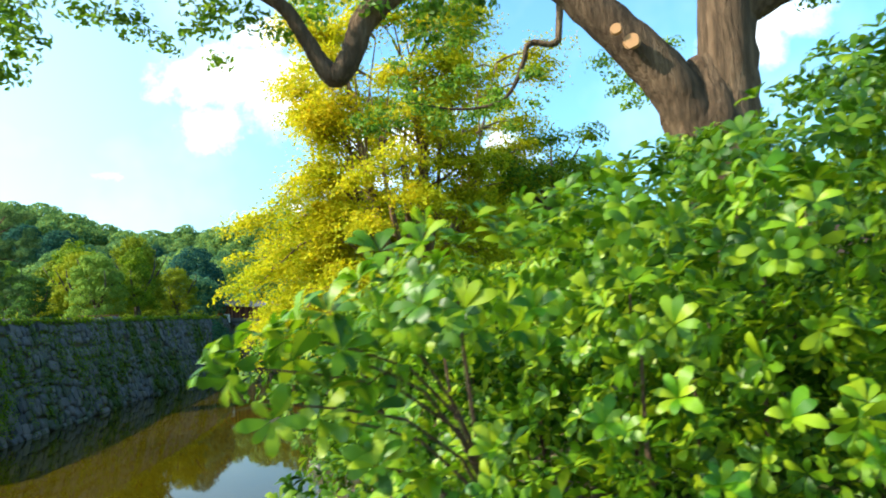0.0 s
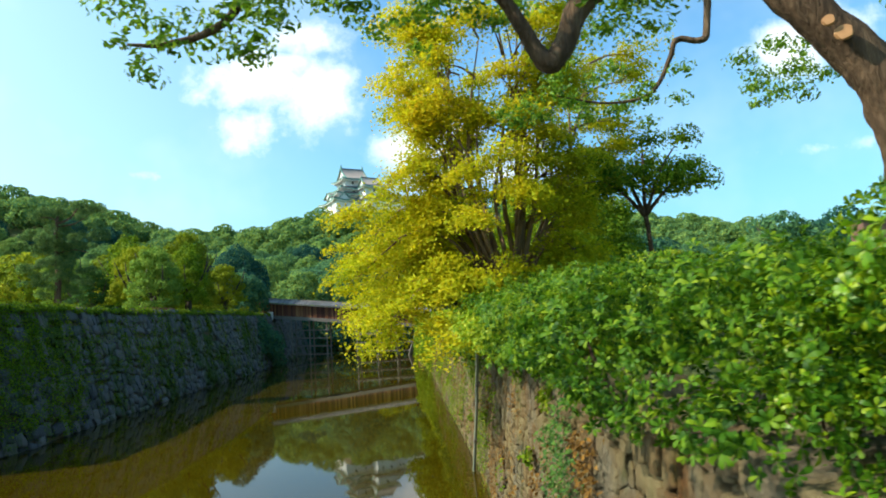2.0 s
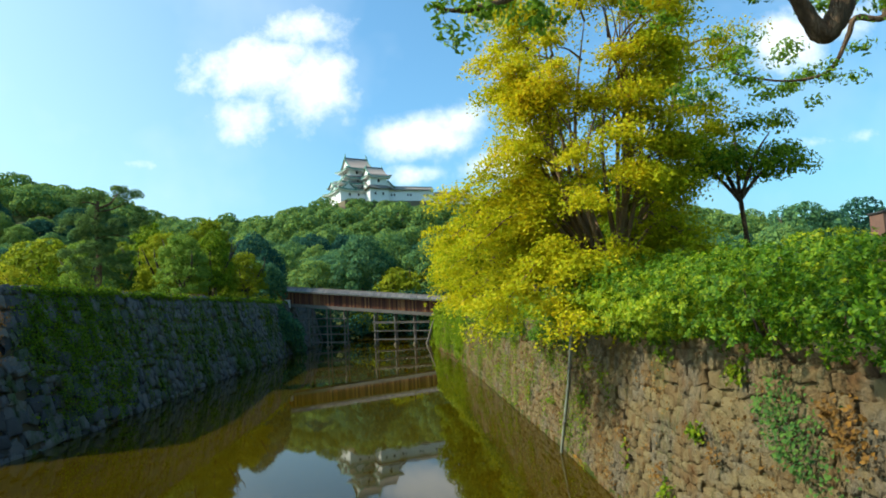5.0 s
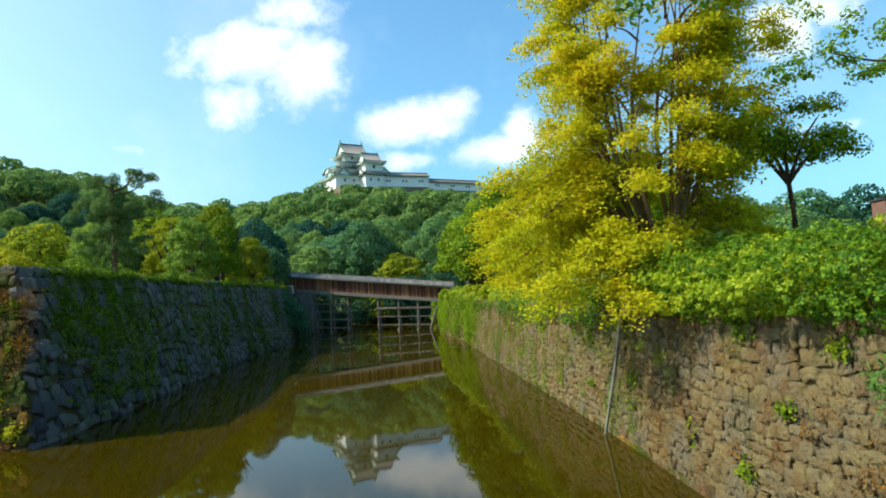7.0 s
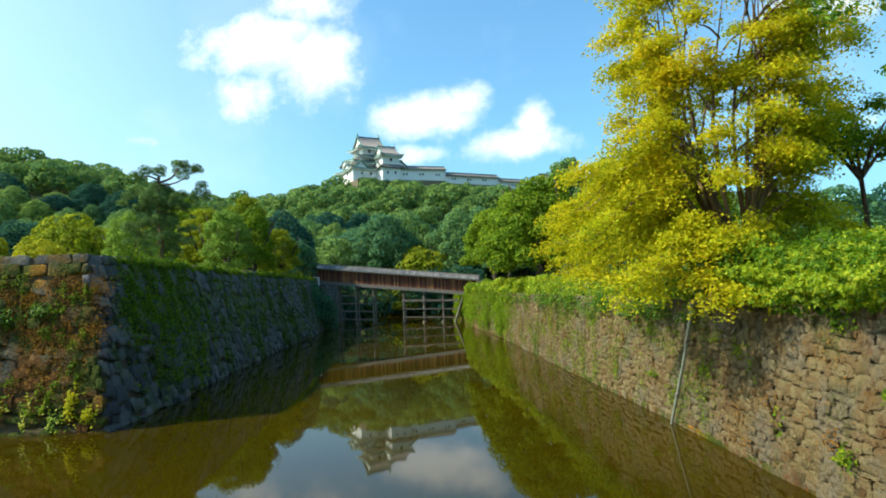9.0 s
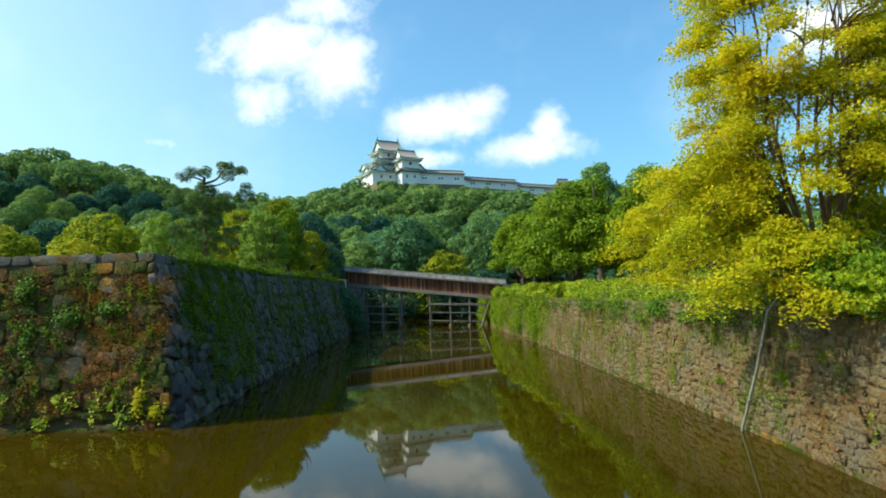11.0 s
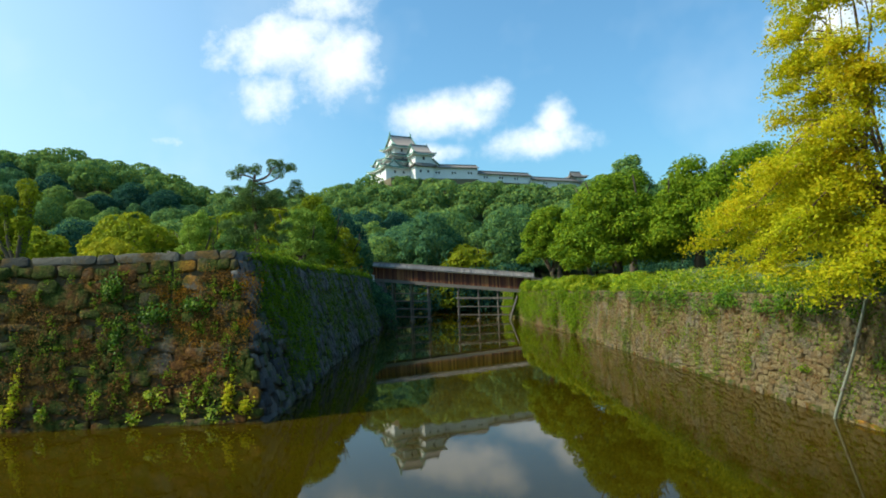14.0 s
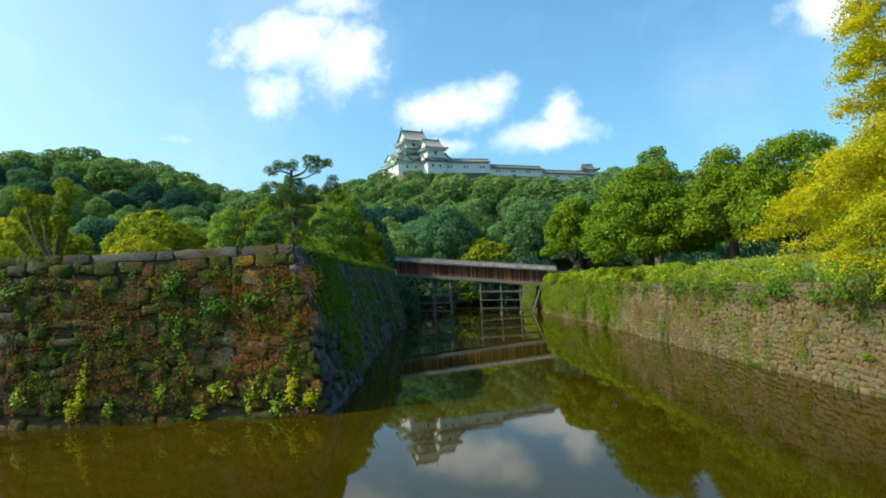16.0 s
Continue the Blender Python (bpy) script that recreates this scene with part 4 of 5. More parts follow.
def build_maple():
    t = thing("maple_tree", "yellowing maple with many slender stems rising from a knobbly stump", "tree", at=(-0.5, 18.3, 0.6))
    rng = np.random.default_rng(77)
    limbs = [([(0, 0, -0.8), (0.02, 0, 0.7), (0.0, 0.0, 1.5), (0, 0, 1.9)], [0.52, 0.46, 0.50, 0.24])]
    for i in range(9):
        a = i * 2.399
        limbs.append(([(0.2 * math.cos(a), 0.2 * math.sin(a), 0.9), (0.42 * math.cos(a), 0.42 * math.sin(a), 1.2 + 0.3 * rng.random()), (0.55 * math.cos(a), 0.55 * math.sin(a), 1.5 + 0.5 * rng.random())], [0.18, 0.17, 0.06]))
    clumps = []

    def twigs(p, out, n, reach, r):
        for k in range(n):
            d = (out + Vector((rng.normal() * 0.7, rng.normal() * 0.7, 0.25 + rng.normal() * 0.35))).normalized() * reach * (0.6 + 0.7 * rng.random())
            q = p + d
            limbs.append(([p, p.lerp(q, 0.5) + Vector((0, 0, 0.07)), q], [r, r * 0.7, 0.006]))
            clumps.append((q, d.normalized()))
            clumps.append((p.lerp(q, 0.62) + Vector((0, 0, 0.05)), d.normalized()))

    for i in range(19):
        a = i * 2.399
        w = 0.6 + 2.5 * ((i * 0.618) % 1.0)
        h = 9.1 - 0.13 * w * w + 0.4 * rng.normal()
        out = Vector((math.cos(a), math.sin(a), 0))
        s = out * 0.30 + Vector((0, 0, 1.1 + 0.5 * rng.random()))
        e = Vector((w * math.cos(a) + 0.15, w * math.sin(a), h))
        m = s.lerp(e, 0.48) + out * (0.24 * w) + Vector((rng.normal() * 0.35, rng.normal() * 0.35, 0))
        limbs.append(([s, m, e], [0.085, 0.05, 0.012]))
        for k in range(6):
            f = 0.25 + 0.75 * k / 5
            p = s.lerp(m, f * 2) if f < 0.5 else m.lerp(e, f * 2 - 1)
            if f < 0.3:
                p = p + out * 0.1
            side = (out * (0.5 + 0.25 * w) + Vector((rng.normal() * 0.5, rng.normal() * 0.5, 0.35))).normalized()
            q = p + side * (0.75 + 0.6 * rng.random()) * (1.25 - 0.35 * f)
            limbs.append(([p, p.lerp(q, 0.5) + Vector((0, 0, 0.1)), q], [0.038, 0.026, 0.012]))
            if f > 0.2 or rng.random() < 0.5:
                twigs(q, side, 4, 0.62, 0.012)
    # low limbs that arch outwards and droop over the water
    for a, w, z in ((172, 4.4, 3.6), (196, 4.3, 2.7), (216, 3.9, 1.5), (152, 4.9, 3.3), (235, 3.2, 1.0), (285, 1.9, 1.3), (330, 2.6, 2.2), (20, 2.6, 2.6), (184, 4.1, 4.6), (128, 5.6, 3.8), (140, 5.9, 2.7), (113, 5.0, 3.0), (160, 4.6, 2.0), (205, 3.6, 1.5), (178, 4.0, 1.7)):
        r = radians(a)
        out = Vector((math.cos(r), math.sin(r), 0))
        s, m, e = out * 0.35 + Vector((0, 0, 1.4)), out * 0.55 * w + Vector((0, 0, z + 0.55)), out * w + Vector((0, 0, z - 0.75))
        limbs.append(([s, m, e], [0.07, 0.045, 0.012]))
        for k in range(6):
            f = k / 5
            p = s.lerp(m, 0.75 + 0.5 * f) if f < 0.4 else m.lerp(e, (f - 0.4) / 0.6)
            twigs(p, out * 0.7 + Vector((0, 0, -0.35)), 3, 0.75, 0.012)
    v, f = tubes(limbs, 6, 0.2, 5, 3)
    part("trunk", mesh_data("trunk", v, f, "bark_light", True), t)
    clumps = [(c, d) for c, d in clumps if c.z < 2.5 or math.hypot(c.x, c.y) > 1.7 or rng.random() < 0.55]
    per = 140
    C, D = np.array([c for c, d in clumps]), np.array([(d.x, d.y, 0) for c, d in clumps])
    D = unit(D + 1e-6)
    S = np.column_stack([-D[:, 1], D[:, 0], np.zeros(len(D))])
    big = 0.5 + 0.9 * rng.random((len(C), 1))
    u, w, h = (np.clip(rng.normal(size=(len(C), per)), -1.7, 1.7) for k in range(3))
    P = C[:, None] + (D[:, None] * (u * 0.34)[..., None] + S[:, None] * (w * 0.28)[..., None]) * big[:, None]
    P[..., 2] += (h * 0.12 - 0.22 * np.maximum(u, 0) * 0.6 - 0.05 * w * w) * big
    P = P.reshape(-1, 3)
    N = unit(np.repeat(D, per, 0) * 0.35 + rng.normal(size=P.shape) * 0.6 + np.array([0, 0, 0.9]))
    V, F = leaves(P, N, 0.088 * (0.65 + 0.7 * rng.random(len(P))), rng, 0.72, 0.12)
    part("crown", mesh_data("crown", V, F, "leaf_maple"), t)


build_maple()


def build_slender_tree():
    limbs = [([(0, 0, -0.5), (0.06, 0, 1.5), (-0.05, 0, 3.2)], [0.10, 0.08, 0.065])]
    for dx, dy, dz in ((-1.0, 0.2, 4.9), (0.9, -0.3, 5.0), (0.2, 0.6, 5.6), (1.5, 0.4, 4.3), (-1.5, -0.2, 4.2)):
        limbs.append(([(-0.05, 0, 3.0), (dx * 0.5, dy * 0.5, 3.2 + (dz - 3.2) * 0.6), (dx, dy, dz)], [0.07, 0.045, 0.015]))
    rng = np.random.default_rng(8)
    lobes = []
    for i in range(30):
        a, w = rng.random() * 6.28, 1.8 * math.sqrt(rng.random())
        s = 0.35 + 0.3 * rng.random()
        lobes.append((w * math.cos(a), w * math.sin(a), 4.5 + (2.3 * rng.random() - 1.15) * math.sqrt(max(0.1, 1 - (w / 2.0) ** 2)), s * 1.1, s * 1.1, s * 0.7))
    tree("slender_tree", (3.75, 19.3, 1.0), "slender dark-trunked tree with an umbrella crown on the bank", limbs,
         crown_mesh("crown", lobes, 9000, 0.11, "leaf_green", 9, 0.95), bark="bark", scale=1.0)


build_slender_tree()


def build_pine():
    limbs = [([(0, 0, -0.6), (0.1, 0, 3), (-0.1, 0, 5.2), (0.05, 0, 6.7)], [0.22, 0.18, 0.14, 0.09]),
             ([(0.0, 0, 6.2), (0.9, 0.0, 6.5), (1.3, 0.1, 7.1), (2.1, 0.0, 7.2)], [0.08, 0.07, 0.05, 0.02]),
             ([(0.0, 0, 6.0), (1.0, 0.2, 6.15), (2.0, 0.1, 6.6)], [0.06, 0.05, 0.02]),
             ([(0.0, 0, 6.4), (-0.8, 0.1, 6.7), (-1.6, 0.0, 6.6)], [0.07, 0.05, 0.02]),
             ([(0, 0, 5.0), (-0.9, 0.2, 5.4), (-1.9, 0, 5.3)], [0.07, 0.05, 0.02]),
             ([(0, 0, 4.2), (1.0, 0.2, 4.4), (2.2, 0, 4.1)], [0.07, 0.05, 0.02]),
             ([(0, 0, 3.4), (-1.0, 0.2, 3.6), (-1.9, 0, 3.3)], [0.07, 0.05, 0.02])]
    lobes = [(2.0, 0, 7.25, 0.65, 0.6, 0.28), (2.35, 0, 7.0, 0.4, 0.4, 0.2), (1.4, 0.1, 7.35, 0.4, 0.4, 0.2), (2.0, 0.1, 6.65, 0.3, 0.3, 0.12), (-1.3, 0, 6.8, 0.6, 0.5, 0.22), (-0.5, 0, 6.95, 0.5, 0.5, 0.24),
             (0.1, 0, 6.9, 0.4, 0.4, 0.22), (-1.9, 0, 5.35, 0.6, 0.5, 0.24), (-1.1, 0.2, 5.6, 0.5, 0.5, 0.24), (1.0, 0.2, 4.6, 0.6, 0.5, 0.3), (1.9, 0, 4.3, 0.7, 0.6, 0.35), (-1.0, 0, 3.7, 0.7, 0.6, 0.3),
             (-1.8, 0, 3.3, 0.6, 0.6, 0.3), (0.6, -0.3, 3.2, 0.7, 0.6, 0.4), (1.3, 0.2, 5.4, 0.5, 0.5, 0.2), (0.9, 0, 2.2, 0.9, 0.8, 0.6), (-0.7, -0.2, 2.2, 0.9, 0.8, 0.6), (-1.6, 0.3, 2.6, 0.9, 0.8, 0.5), (1.7, 0.2, 3.2, 0.8, 0.8, 0.5), (-0.6, 0.2, 4.6, 0.7, 0.6, 0.35), (0.5, 0.3, 5.3, 0.6, 0.5, 0.3), (0.2, 0.4, 1.2, 1.3, 0.8, 0.6), (-1.3, 0.3, 4.4, 0.9, 0.7, 0.7), (1.5, 0.4, 4.9, 0.9, 0.7, 0.5), (-1.2, 0.2, 3.0, 1.1, 0.8, 0.8), (1.3, 0.2, 3.4, 1.1, 0.8, 0.8), (-0.8, 0.5, 5.8, 0.7, 0.6, 0.4), (2.6, 0.3, 5.3, 0.6, 0.5, 0.3), (3.1, 0.3, 5.6, 0.4, 0.4, 0.2)]
    rng = np.random.default_rng(18)
    tufts = []
    lobes += [(0.9 * math.sin(i * 2.4), 0.7 * math.cos(i * 2.4), 2.2 + 0.28 * i, 0.8, 0.7, 0.5) for i in range(14)]
    for x, y, z, rx, ry, rz in lobes:
        for k in range(4):
            g = rng.normal(size=3) * (0.55, 0.5, 0.6)
            q = 0.26 + 0.2 * rng.random()
            tufts.append((x * 0.86 + g[0] * rx, y + g[1] * ry, z + g[2] * max(rz, 0.3), q, q, q * 0.7))
    tree("pine_tree", (-29.1, 41, 2.8), "tall lopsided pine with flat needle pads and a bare top branch", limbs,
         crown_mesh("crown", tufts, 26000, 0.19, "leaf_pine", 19, 0.95, 0.14), bark="bark", category="pine")


build_pine()


def build_pruned_tree():
    limbs, lobes = [([(0, 0, -0.5), (0, 0, 1.6)], [0.36, 0.3])], []
    for i, (dx, dy, h) in enumerate(((-2.8, 0, 5.2), (-1.4, 0.5, 4.2), (-0.7, -0.4, 6.0), (1.0, 0.2, 6.6), (0.8, -0.5, 4.4), (-3.6, 0.3, 3.6), (0.3, 0.6, 7.4), (-2.2, -0.4, 6.6))):
        limbs.append(([(0, 0, 1.2), (dx * 0.6, dy, h * 0.55), (dx, dy, h)], [0.24, 0.19, 0.15]))
        for k in range(7):
            f = 0.35 + 0.65 * k / 6
            lobes.append((dx * f, dy * f, 0.9 + (h - 0.6) * f, 0.42, 0.42, 0.45))
        lobes.append((dx, dy, h + 0.2, 0.75, 0.7, 0.55))
    tree("pruned_tree", (-49.5, 45, 2.8), "hard-pruned tree with leafy green sleeves on stub limbs", limbs,
         crown_mesh("crown", lobes, 9000, 0.2, "leaf_olive", 29, 0.4), bark="bark_far")


build_pruned_tree()


# ---- the camphor tree and the shrubs beside the path ----
def build_camphor():
    t = thing("camphor_tree", "old camphor tree with furrowed trunk, forked stems and low spreading limbs", "tree")
    main = [([(3.35, 6.95, -0.2), (3.30, 6.9, 1.2), (3.22, 6.9, 2.4), (3.17, 6.9, 3.2), (3.15, 6.9, 3.9)], [0.50, 0.43, 0.39, 0.35, 0.14])]
    limbs = [([(3.15, 6.9, 2.55), (2.98, 6.88, 3.15), (2.75, 6.85, 3.7), (2.25, 6.9, 4.35), (1.6, 7.0, 5.2), (0.9, 7.0, 6.2)], [0.27, 0.27, 0.25, 0.22, 0.20, 0.17]),
             ([(3.25, 6.9, 2.6), (3.36, 6.9, 3.3), (3.45, 6.9, 4.2), (3.5, 6.9, 5.4), (3.7, 7.0, 7.2)], [0.30, 0.30, 0.28, 0.26, 0.22]),
             ([(3.5, 6.9, 4.3), (4.3, 6.8, 4.6), (5.0, 6.8, 4.5), (6.0, 6.9, 5.2)], [0.17, 0.14, 0.12, 0.08]),
             ([(1.3, 7.0, 5.7), (0.6, 6.9, 5.35), (0.0, 6.8, 4.85), (-0.3, 6.76, 4.55), (-0.45, 6.74, 4.2), (-0.63, 6.74, 3.98), (-0.78, 6.73, 4.15), (-0.92, 6.7, 4.42), (-1.25, 6.65, 4.85), (-2.4, 6.4, 5.4)], [0.14, 0.14, 0.135, 0.13, 0.12, 0.12, 0.09, 0.08, 0.07, 0.05]),
             ([(2.2, 9.4, 7.0), (2.5, 10.2, 6.4), (2.44, 10.24, 5.75), (2.40, 10.25, 5.6), (2.25, 10.27, 5.58), (2.05, 10.3, 5.64), (1.92, 10.3, 5.58), (1.85, 10.35, 5.35), (1.5, 10.4, 4.8), (0.8, 10.45, 4.7), (0.0, 10.5, 4.9)], [0.065, 0.06, 0.055, 0.055, 0.05, 0.05, 0.045, 0.04, 0.03, 0.02, 0.01]),
             ([(3.6, 7.0, 6.0), (2.9, 8.2, 6.6), (2.2, 9.4, 7.0)], [0.14, 0.11, 0.07]),
             # limb out of view, added to carry the shading clumps
             ([(3.65, 7.0, 6.6), (2.2, 5.6, 7.2), (0.2, 4.0, 7.1), (-1.8, 2.9, 7.0), (-3.6, 1.9, 6.9)], [0.16, 0.12, 0.09, 0.06, 0.03]),
             ([(-2.4, 6.4, 5.4), (-3.4, 6.2, 5.0), (-3.9, 6.05, 4.35), (-4.4, 5.95, 4.14), (-4.75, 5.85, 4.12)], [0.06, 0.05, 0.04, 0.03, 0.012])]
    v, f = tubes(main + limbs, 16, 0.14, 9, 6)
    part("trunk", mesh_data("trunk", v, f, "bark", True), t)
    for at, r in (((2.36, 6.62, 4.02), 0.085), ((2.22, 6.62, 4.16), 0.06)):
        v, f = tube([at, (at[0] - 0.02, at[1] - 0.05, at[2])], [r, r * 0.9], 10, 0.2)
        part("cut_scar", mesh_data("cut_scar", v, f, "cut"), t, "orange pruned-branch scar")
    rng = np.random.default_rng(15)
    lobes = []

    def spray(c, r, n, s=0.3):
        for i in range(n):
            d = rng.normal(size=3) * np.array(r)
            q = s * (0.6 + 0.7 * rng.random())
            lobes.append((c[0] + d[0], c[1] + d[1], c[2] + d[2], q, q, q * 0.6))

    spray((-3.95, 5.95, 4.28), (0.45, 0.3, 0.14), 18, 0.22)
    spray((-3.3, 6.1, 4.75), (0.6, 0.3, 0.18), 18, 0.26)
    spray((-4.5, 5.85, 3.95), (0.14, 0.15, 0.14), 6, 0.16)
    spray((-2.3, 6.4, 5.45), (0.6, 0.4, 0.25), 14, 0.28)
    spray((-1.3, 6.6, 4.75), (0.3, 0.25, 0.16), 8, 0.2)
    spray((0.2, 7.4, 5.2), (0.6, 0.5, 0.3), 18, 0.3)
    spray((1.3, 10.6, 4.75), (0.4, 0.4, 0.25), 12, 0.22)
    spray((3.9, 11.3, 5.0), (0.45, 0.5, 0.3), 14, 0.26)
    spray((4.5, 11.3, 5.5), (0.4, 0.5, 0.3), 10, 0.26)
    spray((5.6, 7.2, 5.3), (0.6, 0.6, 0.4), 14, 0.3)
    spray((2.6, 8.0, 7.4), (2.6, 1.5, 0.6), 40, 0.45)
    spray((4.2, 8.4, 6.0), (0.8, 0.8, 0.4), 14, 0.3)
    spray((0.0, 10.5, 5.0), (0.5, 0.4, 0.3), 14, 0.24)
    spray((-1.9, 6.8, 4.75), (0.6, 0.3, 0.14), 14, 0.22)
    # the crown goes on over the path: unseen clumps added to shade the bush
    spray((-3.4, 1.9, 6.9), (0.8, 0.7, 0.3), 44, 0.42)
    spray((-0.6, 3.6, 7.1), (0.8, 0.7, 0.3), 18, 0.4)
    part("crown", crown_mesh("crown", lobes, 32000, 0.085, "leaf_camphor", 16, 0.95, 0.5, 0.2), t)


build_camphor()


def shrub(name, label, lobes, count, size, mat, seed, stems, category="shrub", shape="round", thick=0.5, per=7):
    t = thing(name, label, category)
    part("foliage", rosette_mesh("foliage", lobes, count, size, mat, seed, thick, per, shape), t)
    for k, stem in enumerate(stems):
        v, f = tubes([stem], 6, 0.2, seed + k, 3)
        part("stem", mesh_data("stem", v, f, "bark"), t)
    return t


def build_shrubs():
    rng = np.random.default_rng(33)
    # hedge on the wall top, overhanging the stones
    lobes, stems = [], []
    for i in range(230):
        y = 4.3 + 13.5 * rng.random()
        edge = along(RIGHT, y) + 0.3
        x = edge - 0.35 + 5.0 * rng.random() ** 1.5
        top = 1.65 + 0.045 * (y - 4)
        z = 0.6 + (top - 0.6) * rng.random() ** 0.7
        s = 0.34 + 0.32 * rng.random()
        if x - edge < 0.5:
            z = min(z, 0.75 + 0.9 * rng.random())
        lobes.append((x, y, z, s * 1.3, s * 1.3, s * 0.5))
        if i % 6 == 0:
            stems.append(([(x + 0.3, y, 0.3), (x + 0.1, y, z * 0.5 + 0.2), (x, y, z)], [0.03, 0.02, 0.008]))
    for i in range(110):
        y = 5.2 + 12.9 * rng.random()
        s = 0.24 + 0.2 * rng.random()
        lobes.append((along(RIGHT, y) + 0.12 + 0.3 * rng.random(), y, 0.42 + 0.6 * rng.random(), s * 1.1, s * 1.3, s * 0.6))
    for i in range(80):
        y = 3.4 + 2.4 * rng.random()
        x = along(RIGHT, y) + 0.4 + 2.5 * rng.random()
        s = 0.24 + 0.2 * rng.random()
        lobes.append((x, y, 0.7 + 0.8 * rng.random(), s * 1.2, s * 1.2, s * 0.7))
    for i in range(36):
        y = 3.5 + 2.2 * rng.random()
        s = 0.18 + 0.14 * rng.random()
        lobes.append((along(RIGHT, y) + 0.2 + 0.5 * rng.random(), y, 0.5 + 0.3 * rng.random(), s * 1.3, s * 1.3, s * 0.7))
    shrub("hedge", "dense green hedge overhanging the moat wall", lobes, 19000, 0.070, "leaf_hedge", 34, stems, "hedge")
    # yellow-green shrub in layered sprays between the hedge and the maple
    lobes, stems = [], []
    for i in range(120):
        y = 10.4 + 5.6 * rng.random()
        x = along(RIGHT, y) - 0.35 + 3.0 * rng.random() ** 1.4
        s = 0.3 + 0.3 * rng.random()
        z = 0.55 + 1.6 * rng.random() * (0.55 + 0.15 * min(3.0, x - along(RIGHT, y) + 0.4))
        lobes.append((x, y, z, s * 1.4, s * 1.4, s * 0.32))
        if i % 8 == 0:
            stems.append(([(x + 0.4, y, 0.2), (x + 0.15, y, z * 0.6 + 0.1), (x, y, z)], [0.025, 0.015, 0.006]))
    shrub("spreading_shrub", "yellow-green spreading shrub in flat sprays over the wall", lobes, 7500, 0.075, "leaf_spray", 38, stems)
    # pale low shrubs under the maple
    lobes, stems = [], []
    for i in range(70):
        y = 15.5 + 6.5 * rng.random()
        x = along(RIGHT, y) + 0.1 + 2.6 * rng.random()
        s = 0.28 + 0.26 * rng.random()
        lobes.append((x, y, 0.6 + 1.5 * rng.random(), s * 1.2, s * 1.2, s * 0.7))
    shrub("shrub", "low green shrubs at the foot of the maple", lobes, 3200, 0.09, "leaf_green", 36, [([(0.2, 17.6, 0.2), (0.3, 17.5, 1.4)], [0.03, 0.01])])
    # near bush at the start of the walk
    lobes, stems = [], []
    for i in range(160):
        x, y = 0.20 + 3.3 * rng.random(), 2.1 + 2.3 * rng.random()
        top = min(2.9, 1.50 + 0.42 * x)
        z = 0.1 + (top - 0.1) * rng.random() ** 0.75
        s = 0.19 + 0.14 * rng.random()
        lobes.append((x, y, z, s, s, s * 0.8))
        if i % 3 == 0:
            stems.append(([(x * 0.6 + 0.6, y + 0.5, -0.1), (x * 0.9 + 0.1, y + 0.2, z * 0.6), (x, y + 0.1, z)], [0.014, 0.009, 0.004]))
    for x, y, z in ((-0.10, 1.78, 1.46), (-0.04, 1.8, 1.38), (0.02, 1.85, 1.50), (0.06, 1.9, 1.32), (0.12, 1.9, 1.22), (0.12, 1.85, 1.44), (0.2, 1.9, 1.1), (0.12, 2.0, 1.52)):
        lobes.append((x, y, z, 0.09, 0.09, 0.06))
        stems.append(([(0.6, 2.4, 0.3), (0.3, 2.1, z * 0.85), (x, y, z)], [0.007, 0.005, 0.002]))
    bush = shrub("pittosporum_bush", "glossy bright green bush with rounded leaves beside the path", lobes, 5400, 0.066, "leaf_bush", 35, stems, "bush", per=8)
    # single leaves in whorls on the near side of the bush
    one = []
    for k in range(4):
        g = np.random.default_rng(200 + k)
        V, F = leaves(np.array([[0.5, 0, 0]]), np.array([[0, 0, 1.0]]), 1.0, g, 0.44 + 0.03 * k, 0.2 + 0.05 * k, "round", np.array([[1.0, 0, 0]]))
        one.append(mesh_data("leaf", V, F, "leaf_bush_single"))
    for i in range(38):
        x = -0.1 + 2.0 * rng.random()
        top = min(2.6, 1.4 + 0.4 * x)
        c = (x, 1.95 + 0.1 * rng.random(), 0.3 + (top - 0.3) * rng.random())
        tip = Vector((rng.normal() * 0.4, -0.8, 0.5 + 0.3 * rng.random())).normalized()
        turn = tip.to_track_quat("Z", "Y").to_matrix().to_4x4()
        for k in range(7):
            size = 0.068 * (0.7 + 0.5 * rng.random())
            leaf = new("leaf", one[k % 4])
            leaf.matrix_world = Matrix.Translation(c) @ turn @ pose(0, 0, 0, 0, -25 - 30 * rng.random(), 360 * k / 7 + 30 * rng.random()) @ Matrix.Scale(size, 4)
            leaf.parent = bush
    # clipped hedge along the top of the far wall
    for k, (y0, y1) in enumerate(((21, 45), (45, 66), (66, 84))):
        lobes = []
        for i in range(int((y1 - y0) * 4)):
            y = y0 + (y1 - y0) * rng.random()
            s = 0.45 + 0.25 * rng.random()
            lobes.append((along(RIGHT, y) + 0.25 + 1.7 * rng.random(), y, 0.55 + (1.0 if y < 62 else 0.75) * rng.random(), s, s * 1.3, s * 0.6))
        t = thing("clipped_hedge", "long low yellow-green hedge along the wall top", "hedge", "hedge along the moat")
        part("foliage", crown_mesh("foliage", lobes, 11000, 0.12 + 0.05 * k, "leaf_spray", 50 + k, 0.4, 0.7, 0.5), t)


build_shrubs()


